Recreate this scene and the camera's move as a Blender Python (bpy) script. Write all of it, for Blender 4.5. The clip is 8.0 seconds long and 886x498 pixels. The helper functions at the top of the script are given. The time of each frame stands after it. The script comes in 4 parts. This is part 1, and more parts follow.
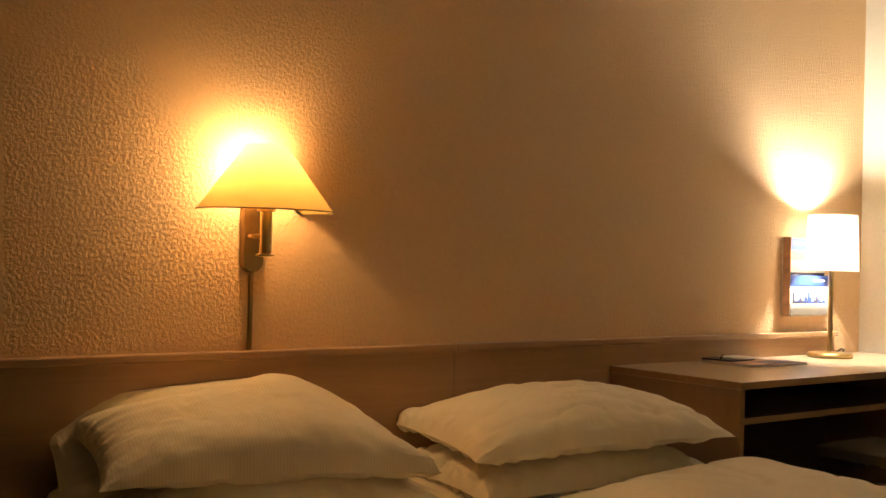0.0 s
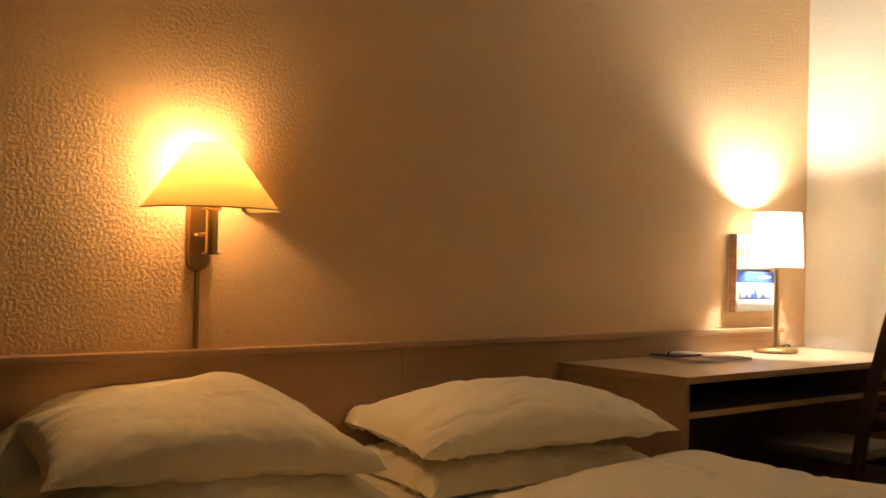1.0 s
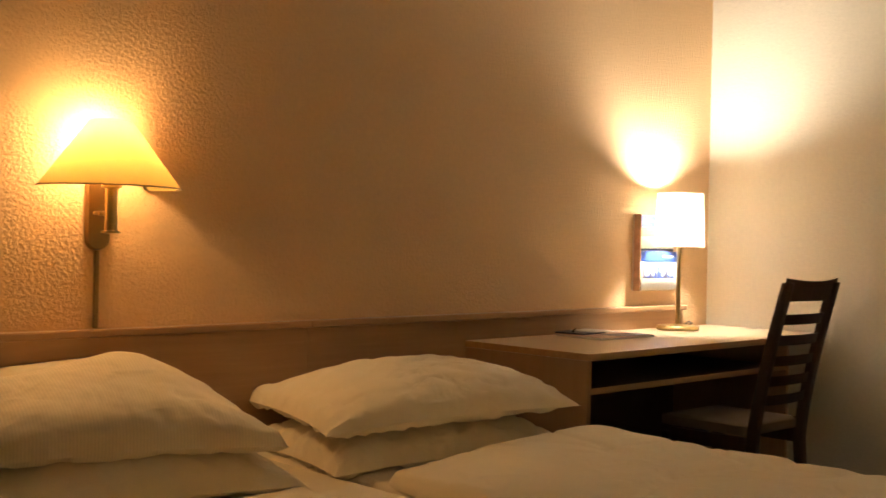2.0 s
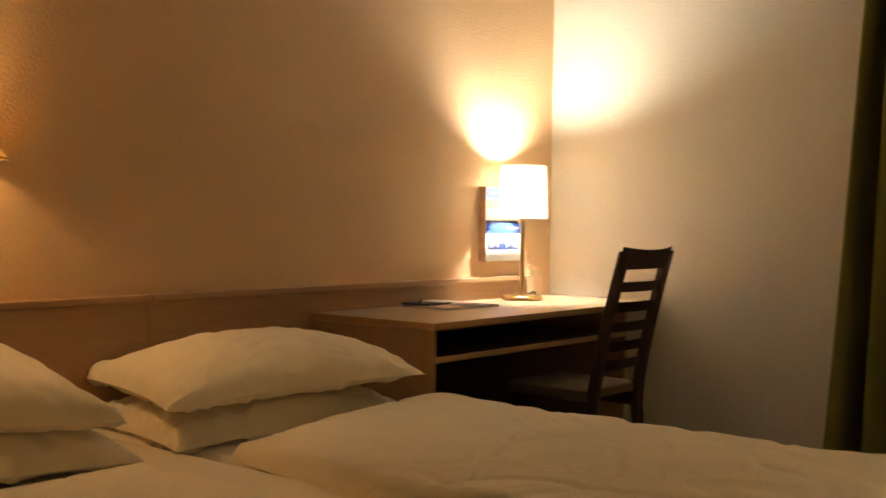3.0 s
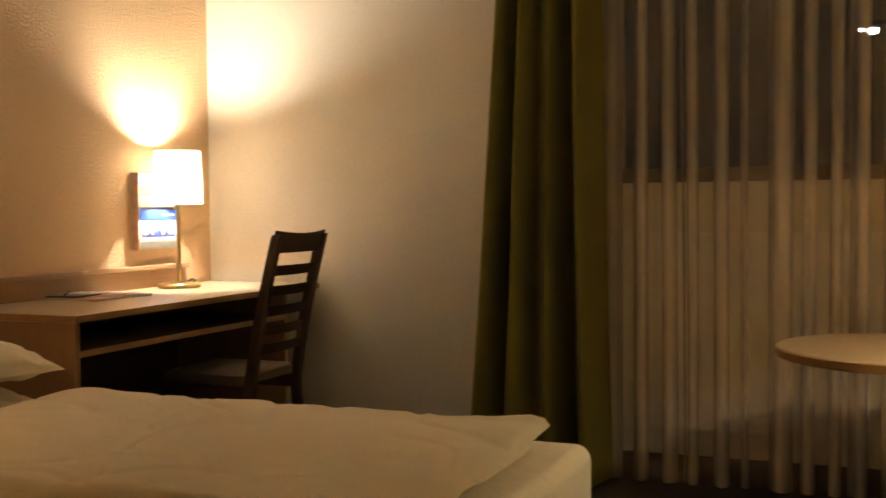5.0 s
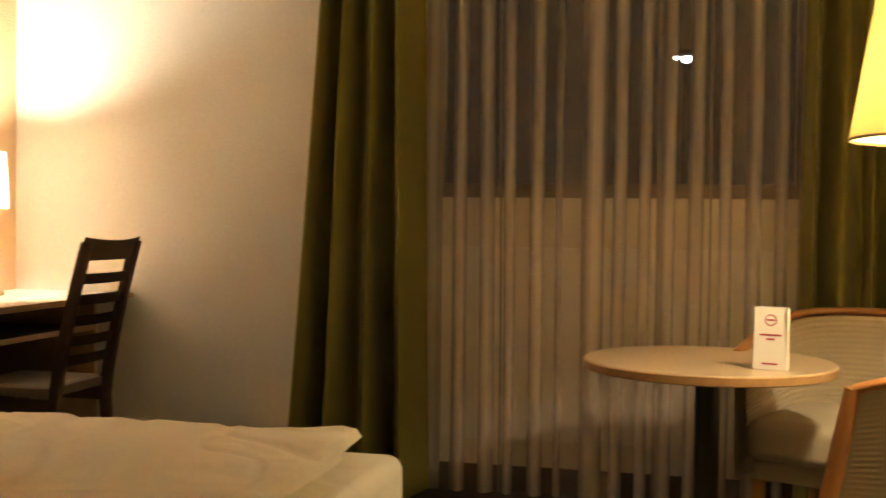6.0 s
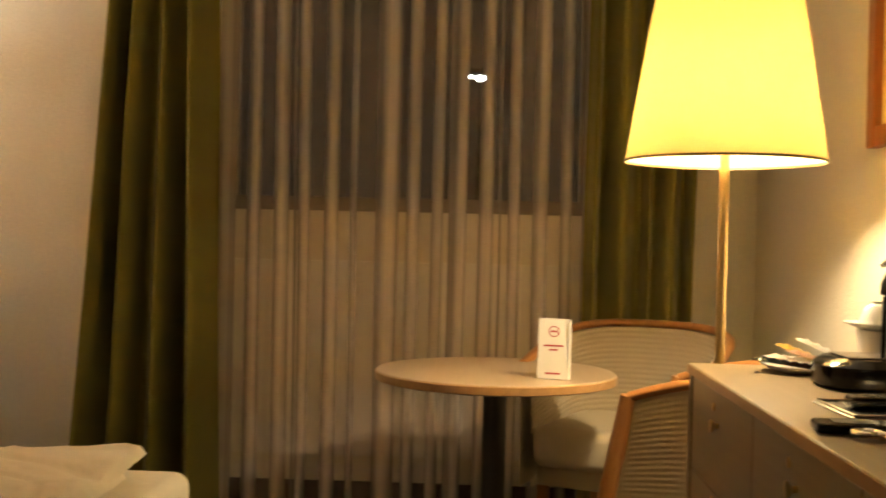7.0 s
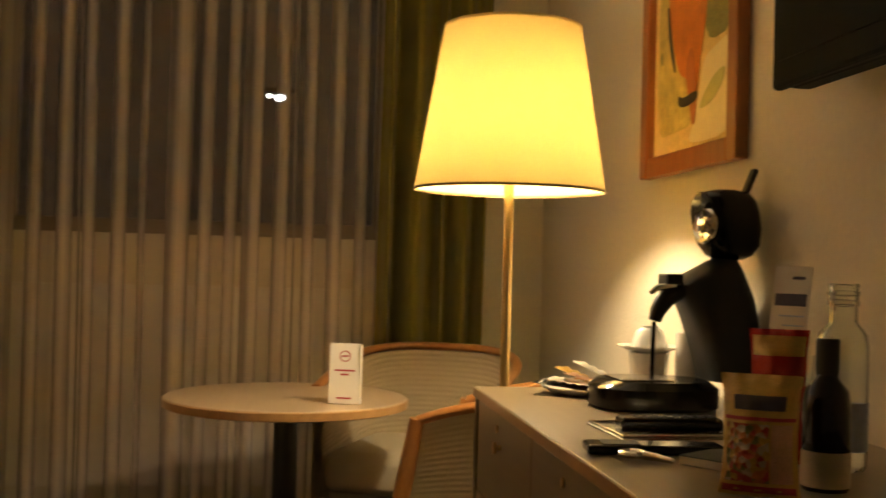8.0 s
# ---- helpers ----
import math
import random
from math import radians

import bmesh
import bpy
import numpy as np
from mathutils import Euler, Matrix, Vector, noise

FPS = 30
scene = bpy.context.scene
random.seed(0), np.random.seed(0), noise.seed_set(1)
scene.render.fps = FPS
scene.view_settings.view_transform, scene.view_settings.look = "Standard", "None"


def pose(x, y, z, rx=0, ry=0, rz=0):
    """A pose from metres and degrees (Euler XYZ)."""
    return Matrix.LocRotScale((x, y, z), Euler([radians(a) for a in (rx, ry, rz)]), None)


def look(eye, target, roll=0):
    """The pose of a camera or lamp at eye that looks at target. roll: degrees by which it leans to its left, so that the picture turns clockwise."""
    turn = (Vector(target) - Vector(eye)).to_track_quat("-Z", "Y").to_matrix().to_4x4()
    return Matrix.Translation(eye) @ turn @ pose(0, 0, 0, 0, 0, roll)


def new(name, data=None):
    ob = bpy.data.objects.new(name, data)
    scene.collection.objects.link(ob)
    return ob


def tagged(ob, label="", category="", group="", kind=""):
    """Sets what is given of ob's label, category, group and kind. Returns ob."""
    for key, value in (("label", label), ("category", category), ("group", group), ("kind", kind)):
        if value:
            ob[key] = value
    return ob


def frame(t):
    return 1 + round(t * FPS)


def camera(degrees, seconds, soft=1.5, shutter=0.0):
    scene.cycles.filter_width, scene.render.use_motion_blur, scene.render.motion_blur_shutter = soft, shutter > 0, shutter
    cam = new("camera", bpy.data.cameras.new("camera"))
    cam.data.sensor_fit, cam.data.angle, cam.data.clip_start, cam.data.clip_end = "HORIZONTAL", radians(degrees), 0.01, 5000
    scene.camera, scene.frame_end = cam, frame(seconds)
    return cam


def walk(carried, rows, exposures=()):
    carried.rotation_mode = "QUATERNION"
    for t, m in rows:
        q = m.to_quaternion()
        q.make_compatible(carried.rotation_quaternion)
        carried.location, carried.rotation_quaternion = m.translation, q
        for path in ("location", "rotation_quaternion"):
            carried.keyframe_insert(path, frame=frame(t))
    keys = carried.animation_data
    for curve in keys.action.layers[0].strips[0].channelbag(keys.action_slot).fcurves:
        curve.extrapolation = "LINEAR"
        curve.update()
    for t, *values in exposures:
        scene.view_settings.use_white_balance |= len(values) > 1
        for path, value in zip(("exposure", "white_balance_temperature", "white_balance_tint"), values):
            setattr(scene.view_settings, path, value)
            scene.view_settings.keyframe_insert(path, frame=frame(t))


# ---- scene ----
cam = camera(44.5, 8.0, shutter=0.4)
EXPOSURES = [(0, -0.08), (1.0, -0.06), (2.5, 0.0), (4.0, -0.12), (5.5, 0.2), (6.0, 0.6), (6.5, 1.0), (7.0, 0.75), (7.5, 0.5), (8, 0.15)]
PATH = [
    (0, (-4.38, -2.691, 1.109), (-3.167, -1.101, 1.128), 1.5),
    (0.5, (-4.367, -2.717, 1.105), (-3.14, -1.137, 1.126), 1.4),
    (1, (-4.361, -2.727, 1.101), (-3.09, -1.183, 1.123), 1.2),
    (2.5, (-4.329, -2.786, 1.087), (-2.863, -1.425, 1.057), 1.1),
    (3, (-4.324, -2.794, 1.076), (-2.76, -1.549, 1.029), 0.8),
    (3.5, (-4.326, -2.848, 1.084), (-2.688, -1.702, 1.015), 0.7),
    (4, (-4.301, -2.85, 1.074), (-2.582, -1.83, 0.994), 0.3),
    (5.5, (-4.271, -2.942, 1.071), (-2.367, -2.331, 1.009), -0.1),
    (6, (-4.264, -2.947, 1.066), (-2.317, -2.493, 1.018), 0.7),
    (6.5, (-4.266, -2.953, 1.065), (-2.286, -2.676, 1.029), 0.4),
    (7, (-4.274, -2.963, 1.065), (-2.276, -2.877, 1.048), 1.3),
    (7.5, (-4.277, -2.982, 1.069), (-2.279, -3.08, 1.078), 1.9),
    (8, (-4.286, -2.987, 1.08), (-2.306, -3.267, 1.109), 1.5),
]
walk(cam, [(t, look(eye, target, roll)) for t, eye, target, roll in PATH],
     EXPOSURES)

# ---- world: night outside ----
world = bpy.data.worlds.new("night")
scene.world = world
world.use_nodes = True
world.node_tree.nodes["Background"].inputs[0].default_value = (0.012, 0.011, 0.010, 1)
world.node_tree.nodes["Background"].inputs[1].default_value = 0.3


# ---- materials ----
def nodes_of(name):
    m = bpy.data.materials.new(name)
    m.use_nodes = True
    nt = m.node_tree
    return m, nt, nt.nodes["Principled BSDF"]


def add(nt, kind, **values):
    n = nt.nodes.new(kind)
    for k, v in values.items():
        n.inputs[k].default_value = v
    return n


def coords(nt, scale=(1, 1, 1)):
    tc = nt.nodes.new("ShaderNodeTexCoord")
    mp = nt.nodes.new("ShaderNodeMapping")
    mp.inputs["Scale"].default_value = scale
    nt.links.new(tc.outputs["Object"], mp.inputs["Vector"])
    return mp.outputs["Vector"]


def vary(nt, vec, base, amount, scale, fine=None):
    """base colour with soft stains at one scale and grain at a finer one"""
    n1 = add(nt, "ShaderNodeTexNoise", Scale=scale, Detail=4.0, Roughness=0.6)
    n2 = add(nt, "ShaderNodeTexNoise", Scale=fine or scale * 18, Detail=3.0)
    nt.links.new(vec, n1.inputs["Vector"])
    nt.links.new(vec, n2.inputs["Vector"])
    s = nt.nodes.new("ShaderNodeMath")
    s.operation = "ADD"
    nt.links.new(n1.outputs["Fac"], s.inputs[0])
    nt.links.new(n2.outputs["Fac"], s.inputs[1])
    r = nt.nodes.new("ShaderNodeMapRange")
    r.inputs["From Min"].default_value, r.inputs["From Max"].default_value = 0.6, 1.4
    r.inputs["To Min"].default_value, r.inputs["To Max"].default_value = 1 - amount, 1 + amount
    nt.links.new(s.outputs[0], r.inputs["Value"])
    mul = nt.nodes.new("ShaderNodeVectorMath")
    mul.operation = "SCALE"
    mul.inputs[0].default_value = base
    nt.links.new(r.outputs["Result"], mul.inputs["Scale"])
    return mul.outputs["Vector"]


def bump(nt, vec, bsdf, scale, distance, detail=3.0, strength=1.0, kind="noise"):
    if kind == "noise":
        n = add(nt, "ShaderNodeTexNoise", Scale=scale, Detail=detail, Roughness=0.55)
        out = n.outputs["Fac"]
    else:
        n = add(nt, "ShaderNodeTexWave", Scale=scale, Distortion=0.3)
        out = n.outputs["Fac"]
    nt.links.new(vec, n.inputs["Vector"])
    b = nt.nodes.new("ShaderNodeBump")
    b.inputs["Distance"].default_value, b.inputs["Strength"].default_value = distance, strength
    nt.links.new(out, b.inputs["Height"])
    nt.links.new(b.outputs["Normal"], bsdf.inputs["Normal"])
    return b


def surface(name, base, rough=0.6, metal=0.0, amount=0.06, scale=3.0, fine=None, bscale=0.0, bdist=0.001, stretch=(1, 1, 1), spec=0.5, coat=0.0, sheen=0.0):
    m, nt, b = nodes_of(name)
    vec = coords(nt, stretch)
    nt.links.new(vary(nt, vec, base, amount, scale, fine), b.inputs["Base Color"])
    b.inputs["Roughness"].default_value, b.inputs["Metallic"].default_value = rough, metal
    b.inputs["Specular IOR Level"].default_value = spec
    b.inputs["Coat Weight"].default_value = coat
    b.inputs["Sheen Weight"].default_value = sheen
    if bscale:
        bump(nt, vec, b, bscale, bdist)
    return m


def wood(name, base, dark, rough=0.4, along="x", scale=1.0, coat=0.0):
    """fine straight grain along one axis"""
    m, nt, b = nodes_of(name)
    st = {"x": (1.2, 22, 22), "y": (22, 1.2, 22), "z": (22, 22, 1.2)}[along]
    vec = coords(nt, tuple(v * scale for v in st))
    n = add(nt, "ShaderNodeTexNoise", Scale=2.2, Detail=7.0, Roughness=0.65, Distortion=0.6)
    nt.links.new(vec, n.inputs["Vector"])
    ramp = nt.nodes.new("ShaderNodeValToRGB")
    ramp.color_ramp.elements[0].position, ramp.color_ramp.elements[1].position = 0.3, 0.72
    ramp.color_ramp.elements[0].color, ramp.color_ramp.elements[1].color = (*dark, 1), (*base, 1)
    nt.links.new(n.outputs["Fac"], ramp.inputs["Fac"])
    nt.links.new(ramp.outputs["Color"], b.inputs["Base Color"])
    b.inputs["Roughness"].default_value = rough
    b.inputs["Coat Weight"].default_value = coat
    b.inputs["Coat Roughness"].default_value = 0.2
    bp = nt.nodes.new("ShaderNodeBump")
    bp.inputs["Distance"].default_value, bp.inputs["Strength"].default_value = 0.0006, 0.5
    nt.links.new(n.outputs["Fac"], bp.inputs["Height"])
    nt.links.new(bp.outputs["Normal"], b.inputs["Normal"])
    return m


def plaster(name, base, depth):
    """roughcast wallpaper: lumps about a centimetre wide with finer grain"""
    m, nt, b = nodes_of(name)
    vec = coords(nt)
    nt.links.new(vary(nt, vec, base, 0.05, 1.3, 60), b.inputs["Base Color"])
    b.inputs["Roughness"].default_value = 0.75
    b.inputs["Specular IOR Level"].default_value = 0.3
    lump = add(nt, "ShaderNodeTexNoise", Scale=92.0, Detail=4.0, Roughness=0.6, Distortion=0.0)
    grain = add(nt, "ShaderNodeTexNoise", Scale=190.0, Detail=2.0)
    nt.links.new(vec, lump.inputs["Vector"])
    nt.links.new(vec, grain.inputs["Vector"])
    r = nt.nodes.new("ShaderNodeMapRange")
    r.interpolation_type = "SMOOTHSTEP"
    r.inputs["From Min"].default_value, r.inputs["From Max"].default_value = 0.25, 0.78
    nt.links.new(lump.outputs["Fac"], r.inputs["Value"])
    mixed = nt.nodes.new("ShaderNodeMath")
    mixed.operation = "MULTIPLY_ADD"
    mixed.inputs[1].default_value = 0.25
    nt.links.new(grain.outputs["Fac"], mixed.inputs[0])
    nt.links.new(r.outputs["Result"], mixed.inputs[2])
    bp = nt.nodes.new("ShaderNodeBump")
    bp.inputs["Distance"].default_value, bp.inputs["Strength"].default_value = depth, 1.0
    nt.links.new(mixed.outputs[0], bp.inputs["Height"])
    nt.links.new(bp.outputs["Normal"], b.inputs["Normal"])
    return m


def cloth(name, base, rough=0.9, through_part=0.0, stripe=0.0, bdist=0.0006, bscale=900.0, amount=0.05, wrinkle=0.0):
    m, nt, b = nodes_of(name)
    vec = coords(nt)
    col = vary(nt, vec, base, amount, 5.0, 300)
    if stripe:
        w = nt.nodes.new("ShaderNodeTexWave")
        w.inputs["Scale"].default_value = stripe
        nt.links.new(vec, w.inputs["Vector"])
        r = nt.nodes.new("ShaderNodeMapRange")
        r.inputs["To Min"].default_value = 0.91
        nt.links.new(w.outputs["Fac"], r.inputs["Value"])
        mul = nt.nodes.new("ShaderNodeVectorMath")
        mul.operation = "SCALE"
        nt.links.new(col, mul.inputs[0])
        nt.links.new(r.outputs["Result"], mul.inputs["Scale"])
        col = mul.outputs["Vector"]
    nt.links.new(col, b.inputs["Base Color"])
    b.inputs["Roughness"].default_value = rough
    b.inputs["Specular IOR Level"].default_value = 0.2
    b.inputs["Sheen Weight"].default_value = 0.15
    bp = bump(nt, vec, b, bscale, bdist)
    if wrinkle:
        n = add(nt, "ShaderNodeTexNoise", Scale=7.0, Detail=3.0, Distortion=1.4)
        nt.links.new(vec, n.inputs["Vector"])
        b2 = nt.nodes.new("ShaderNodeBump")
        b2.inputs["Distance"].default_value, b2.inputs["Strength"].default_value = wrinkle, 0.6
        nt.links.new(n.outputs["Fac"], b2.inputs["Height"])
        nt.links.new(b2.outputs["Normal"], bp.inputs["Normal"])
    if through_part:
        t = nt.nodes.new("ShaderNodeBsdfTranslucent")
        nt.links.new(col, t.inputs["Color"])
        mx = nt.nodes.new("ShaderNodeMixShader")
        mx.inputs[0].default_value = through_part
        nt.links.new(b.outputs[0], mx.inputs[1])
        nt.links.new(t.outputs[0], mx.inputs[2])
        nt.links.new(mx.outputs[0], nt.nodes["Material Output"].inputs["Surface"])
    return m


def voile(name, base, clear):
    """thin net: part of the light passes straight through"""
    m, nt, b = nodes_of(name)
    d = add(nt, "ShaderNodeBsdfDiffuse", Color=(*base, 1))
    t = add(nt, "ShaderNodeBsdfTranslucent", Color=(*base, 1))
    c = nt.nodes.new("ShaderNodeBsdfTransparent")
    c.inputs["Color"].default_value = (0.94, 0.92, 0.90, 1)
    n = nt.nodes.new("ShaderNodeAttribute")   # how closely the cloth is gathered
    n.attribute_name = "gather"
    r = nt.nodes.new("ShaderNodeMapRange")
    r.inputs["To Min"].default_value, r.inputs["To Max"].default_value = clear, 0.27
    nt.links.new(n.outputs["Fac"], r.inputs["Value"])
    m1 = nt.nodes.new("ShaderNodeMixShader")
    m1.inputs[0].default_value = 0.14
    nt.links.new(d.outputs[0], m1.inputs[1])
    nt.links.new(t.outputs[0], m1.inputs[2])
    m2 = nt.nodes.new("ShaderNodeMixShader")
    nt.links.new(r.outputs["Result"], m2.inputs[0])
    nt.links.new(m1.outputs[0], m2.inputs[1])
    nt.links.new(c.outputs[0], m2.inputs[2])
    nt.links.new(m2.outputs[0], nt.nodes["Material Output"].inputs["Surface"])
    nt.nodes.remove(b)
    return m


def glowing(name, colour, strength):
    m, nt, b = nodes_of(name)
    b.inputs["Base Color"].default_value = (0.9, 0.9, 0.9, 1)
    b.inputs["Emission Color"].default_value = (*colour, 1)
    b.inputs["Emission Strength"].default_value = strength
    return m


def glassy(name, colour=(1, 1, 1), rough=0.0, ior=1.45):
    m, nt, b = nodes_of(name)
    b.inputs["Base Color"].default_value = (*colour, 1)
    b.inputs["Transmission Weight"].default_value = 1.0
    b.inputs["Roughness"].default_value = rough
    b.inputs["IOR"].default_value = ior
    return m


def sweets(name):
    """a print of many small coloured sweets"""
    m, nt, b = nodes_of(name)
    v = add(nt, "ShaderNodeTexVoronoi", Scale=120.0)
    nt.links.new(coords(nt), v.inputs["Vector"])
    sep = nt.nodes.new("ShaderNodeSeparateColor")
    nt.links.new(v.outputs["Color"], sep.inputs["Color"])
    ramp = nt.nodes.new("ShaderNodeValToRGB")
    ramp.color_ramp.interpolation = "CONSTANT"
    for i, c in enumerate(((0.38, 0.05, 0.03), (0.52, 0.34, 0.06), (0.50, 0.42, 0.30), (0.16, 0.17, 0.05), (0.48, 0.17, 0.04))):
        e = ramp.color_ramp.elements[i] if i < 2 else ramp.color_ramp.elements.new(i / 5)
        e.position, e.color = i / 5, (*c, 1)
    nt.links.new(sep.outputs["Red"], ramp.inputs["Fac"])
    nt.links.new(ramp.outputs["Color"], b.inputs["Base Color"])
    b.inputs["Roughness"].default_value = 0.3
    bp = nt.nodes.new("ShaderNodeBump")
    bp.inputs["Distance"].default_value = 0.004
    nt.links.new(v.outputs["Distance"], bp.inputs["Height"])
    nt.links.new(bp.outputs["Normal"], b.inputs["Normal"])
    return m


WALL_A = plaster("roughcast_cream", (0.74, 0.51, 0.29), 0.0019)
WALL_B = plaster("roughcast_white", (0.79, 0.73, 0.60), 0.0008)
CEILING = surface("ceiling_white", (0.82, 0.78, 0.70), 0.9, bscale=80, bdist=0.001)
CARPET = surface("carpet_dark", (0.05, 0.035, 0.028), 0.95, amount=0.3, scale=6, fine=240, bscale=350, bdist=0.003)
BEECH = wood("beech_laminate", (0.45, 0.28, 0.15), (0.38, 0.225, 0.115), 0.38, "x")
BEECH_V = wood("beech_laminate_upright", (0.40, 0.24, 0.13), (0.34, 0.20, 0.10), 0.45, "z")
BEECH_EDGE = wood("beech_edge_solid", (0.50, 0.29, 0.12), (0.38, 0.21, 0.08), 0.35, "x", coat=0.2)
DESKTOP = wood("desktop_laminate", (0.56, 0.42, 0.27), (0.50, 0.36, 0.22), 0.28, "x", coat=0.15)
DARK_WOOD = wood("dark_stained_beech", (0.075, 0.032, 0.017), (0.042, 0.017, 0.009), 0.55, "z")
# board colour holds the shade of the recess under the desktop
SHADOW_BOARD = wood("shadow_board", (0.10, 0.058, 0.036), (0.07, 0.04, 0.024), 0.5, "x")
CHAIR_WOOD = wood("honey_beech", (0.50, 0.23, 0.07), (0.38, 0.16, 0.045), 0.32, "z", 0.6, coat=0.3)
FRAME_WOOD = wood("picture_frame_wood", (0.42, 0.16, 0.045), (0.30, 0.10, 0.03), 0.35, "z", 0.6, coat=0.3)
LINEN = cloth("white_linen", (0.90, 0.81, 0.62), wrinkle=0.014)
LINEN_STRIPE = cloth("striped_linen", (0.90, 0.81, 0.62), stripe=40.0, wrinkle=0.012)
SHEET = cloth("bed_sheet", (0.85, 0.77, 0.60), wrinkle=0.012)
BED_FABRIC = cloth("bed_base_fabric", (0.30, 0.25, 0.18), amount=0.1)
RIBBED = cloth("ribbed_upholstery", (0.50, 0.42, 0.29), bdist=0.001, bscale=400)
SEAT_CLOTH = cloth("seat_upholstery", (0.20, 0.145, 0.10), bdist=0.001, bscale=400, amount=0.12)
CURTAIN = cloth("olive_curtain", (0.26, 0.225, 0.04), through_part=0.14, amount=0.12)
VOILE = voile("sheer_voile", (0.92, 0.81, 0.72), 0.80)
SHADE_WALL = cloth("wall_lamp_shade", (0.84, 0.66, 0.27), through_part=0.45, bscale=500, bdist=0.0003)
SHADE_DESK = cloth("desk_lamp_shade", (0.95, 0.92, 0.85), through_part=0.88, bscale=500, bdist=0.0003)
SHADE_FLOOR = cloth("floor_lamp_shade", (0.70, 0.585, 0.32), through_part=0.40, bscale=500, bdist=0.0003)
BRASS = surface("brushed_brass", (0.66, 0.48, 0.22), 0.28, 1.0, amount=0.08, scale=20, stretch=(1, 1, 0.1))
DULL_BRASS = surface("dull_brass", (0.30, 0.21, 0.10), 0.34, 1.0, amount=0.1, scale=20)
CHROME = surface("chrome", (0.78, 0.76, 0.72), 0.12, 1.0, amount=0.03)
STEEL = surface("tray_steel", (0.55, 0.53, 0.50), 0.25, 1.0, amount=0.05)
BLACK_GLOSS = surface("black_gloss_plastic", (0.006, 0.0055, 0.0055), 0.14, amount=0.1, spec=0.35)
BLACK_MATT = surface("black_plastic", (0.009, 0.008, 0.0075), 0.42, amount=0.15, bscale=500, bdist=0.0002)
TV_BLACK = surface("television_black", (0.006, 0.006, 0.006), 0.55, amount=0.1, spec=0.06)
BLACK_METAL = surface("black_column", (0.022, 0.018, 0.015), 0.4, amount=0.1)
PORCELAIN = surface("white_porcelain", (0.82, 0.80, 0.76), 0.12, amount=0.02, coat=0.5)
PAPER = surface("white_paper", (0.80, 0.77, 0.70), 0.6, amount=0.02)
# wine label paper, darkened in colour for the side turned from the lamp
PAPER_LABEL = surface("shaded_label", (0.48, 0.42, 0.32), 0.6, amount=0.15, scale=30)
PAPER_RED = surface("red_print", (0.45, 0.05, 0.07), 0.6, amount=0.05)
PAPER_BLUE = surface("blue_print", (0.03, 0.07, 0.30), 0.35, amount=0.1)
PAPER_SKY = surface("sky_print", (0.45, 0.55, 0.75), 0.35, amount=0.25, scale=30)
PAPER_DARK = surface("dark_print", (0.05, 0.05, 0.10), 0.35, amount=0.3, scale=40)
PAPER_TAN = surface("tan_print", (0.62, 0.38, 0.25), 0.35, amount=0.35, scale=30)
ACRYLIC = glassy("clear_acrylic", (0.97, 0.97, 0.97))
GLASS = glassy("clear_glass", (0.93, 0.97, 0.95))
PANE = glassy("window_glass", (0.95, 0.97, 0.96), ior=1.2)
WINE = surface("dark_wine_glass", (0.01, 0.006, 0.006), 0.08, amount=0.05, coat=0.5)
GOLD_FOIL = surface("gold_foil_bag", (0.62, 0.42, 0.11), 0.3, 0.1, amount=0.25, scale=25, bscale=40, bdist=0.004)
RED_FOIL = surface("red_foil_bag", (0.45, 0.03, 0.02), 0.25, 0.15, amount=0.25, scale=25, bscale=40, bdist=0.004)
CANDY = sweets("candy_print")
RADIATOR = surface("radiator_enamel", (0.85, 0.82, 0.76), 0.35, amount=0.03)
WINDOW_PAINT = surface("window_frame_brown", (0.20, 0.16, 0.12), 0.4, amount=0.1)
CABINET = wood("cabinet_laminate", (0.285, 0.218, 0.132), (0.25, 0.185, 0.108), 0.34, "x")
CANVAS = surface("painting_ground", (0.72, 0.56, 0.24), 0.6, amount=0.2, scale=8, fine=60)
PAINT_ORANGE = surface("painting_orange", (0.60, 0.20, 0.03), 0.6, amount=0.3, scale=14)
PAINT_OLIVE = surface("painting_olive", (0.26, 0.27, 0.10), 0.6, amount=0.4, scale=14)
PAINT_CREAM = surface("painting_cream", (0.80, 0.72, 0.48), 0.6, amount=0.1, scale=14)
PAINT_WASH = surface("painting_wash", (0.56, 0.47, 0.15), 0.6, amount=0.4, scale=9, fine=40)
PAINT_LEAF = surface("painting_leaf", (0.52, 0.52, 0.20), 0.6, amount=0.25, scale=14)
PAINT_RUST = surface("painting_rust", (0.42, 0.14, 0.035), 0.6, amount=0.3, scale=14)
PAINT_DARK = surface("painting_dark", (0.06, 0.055, 0.04), 0.6, amount=0.3, scale=14)
ASPHALT = surface("asphalt", (0.05, 0.05, 0.05), 0.9, amount=0.2, scale=2)
LAMP_POLE = surface("dark_painted_pole", (0.004, 0.004, 0.004), 0.9, amount=0.1, spec=0.0)

# ---- bulbs ----
BULB_WALL = glowing("bulb_wall", (1.0, 0.60, 0.26), 290)
BULB_DESK = glowing("bulb_desk", (1.0, 0.89, 0.75), 1300)
BULB_FLOOR = glowing("bulb_floor", (1.0, 0.80, 0.50), 345)
STREET_GLOW = glowing("street_light", (0.95, 1.0, 1.0), 45)


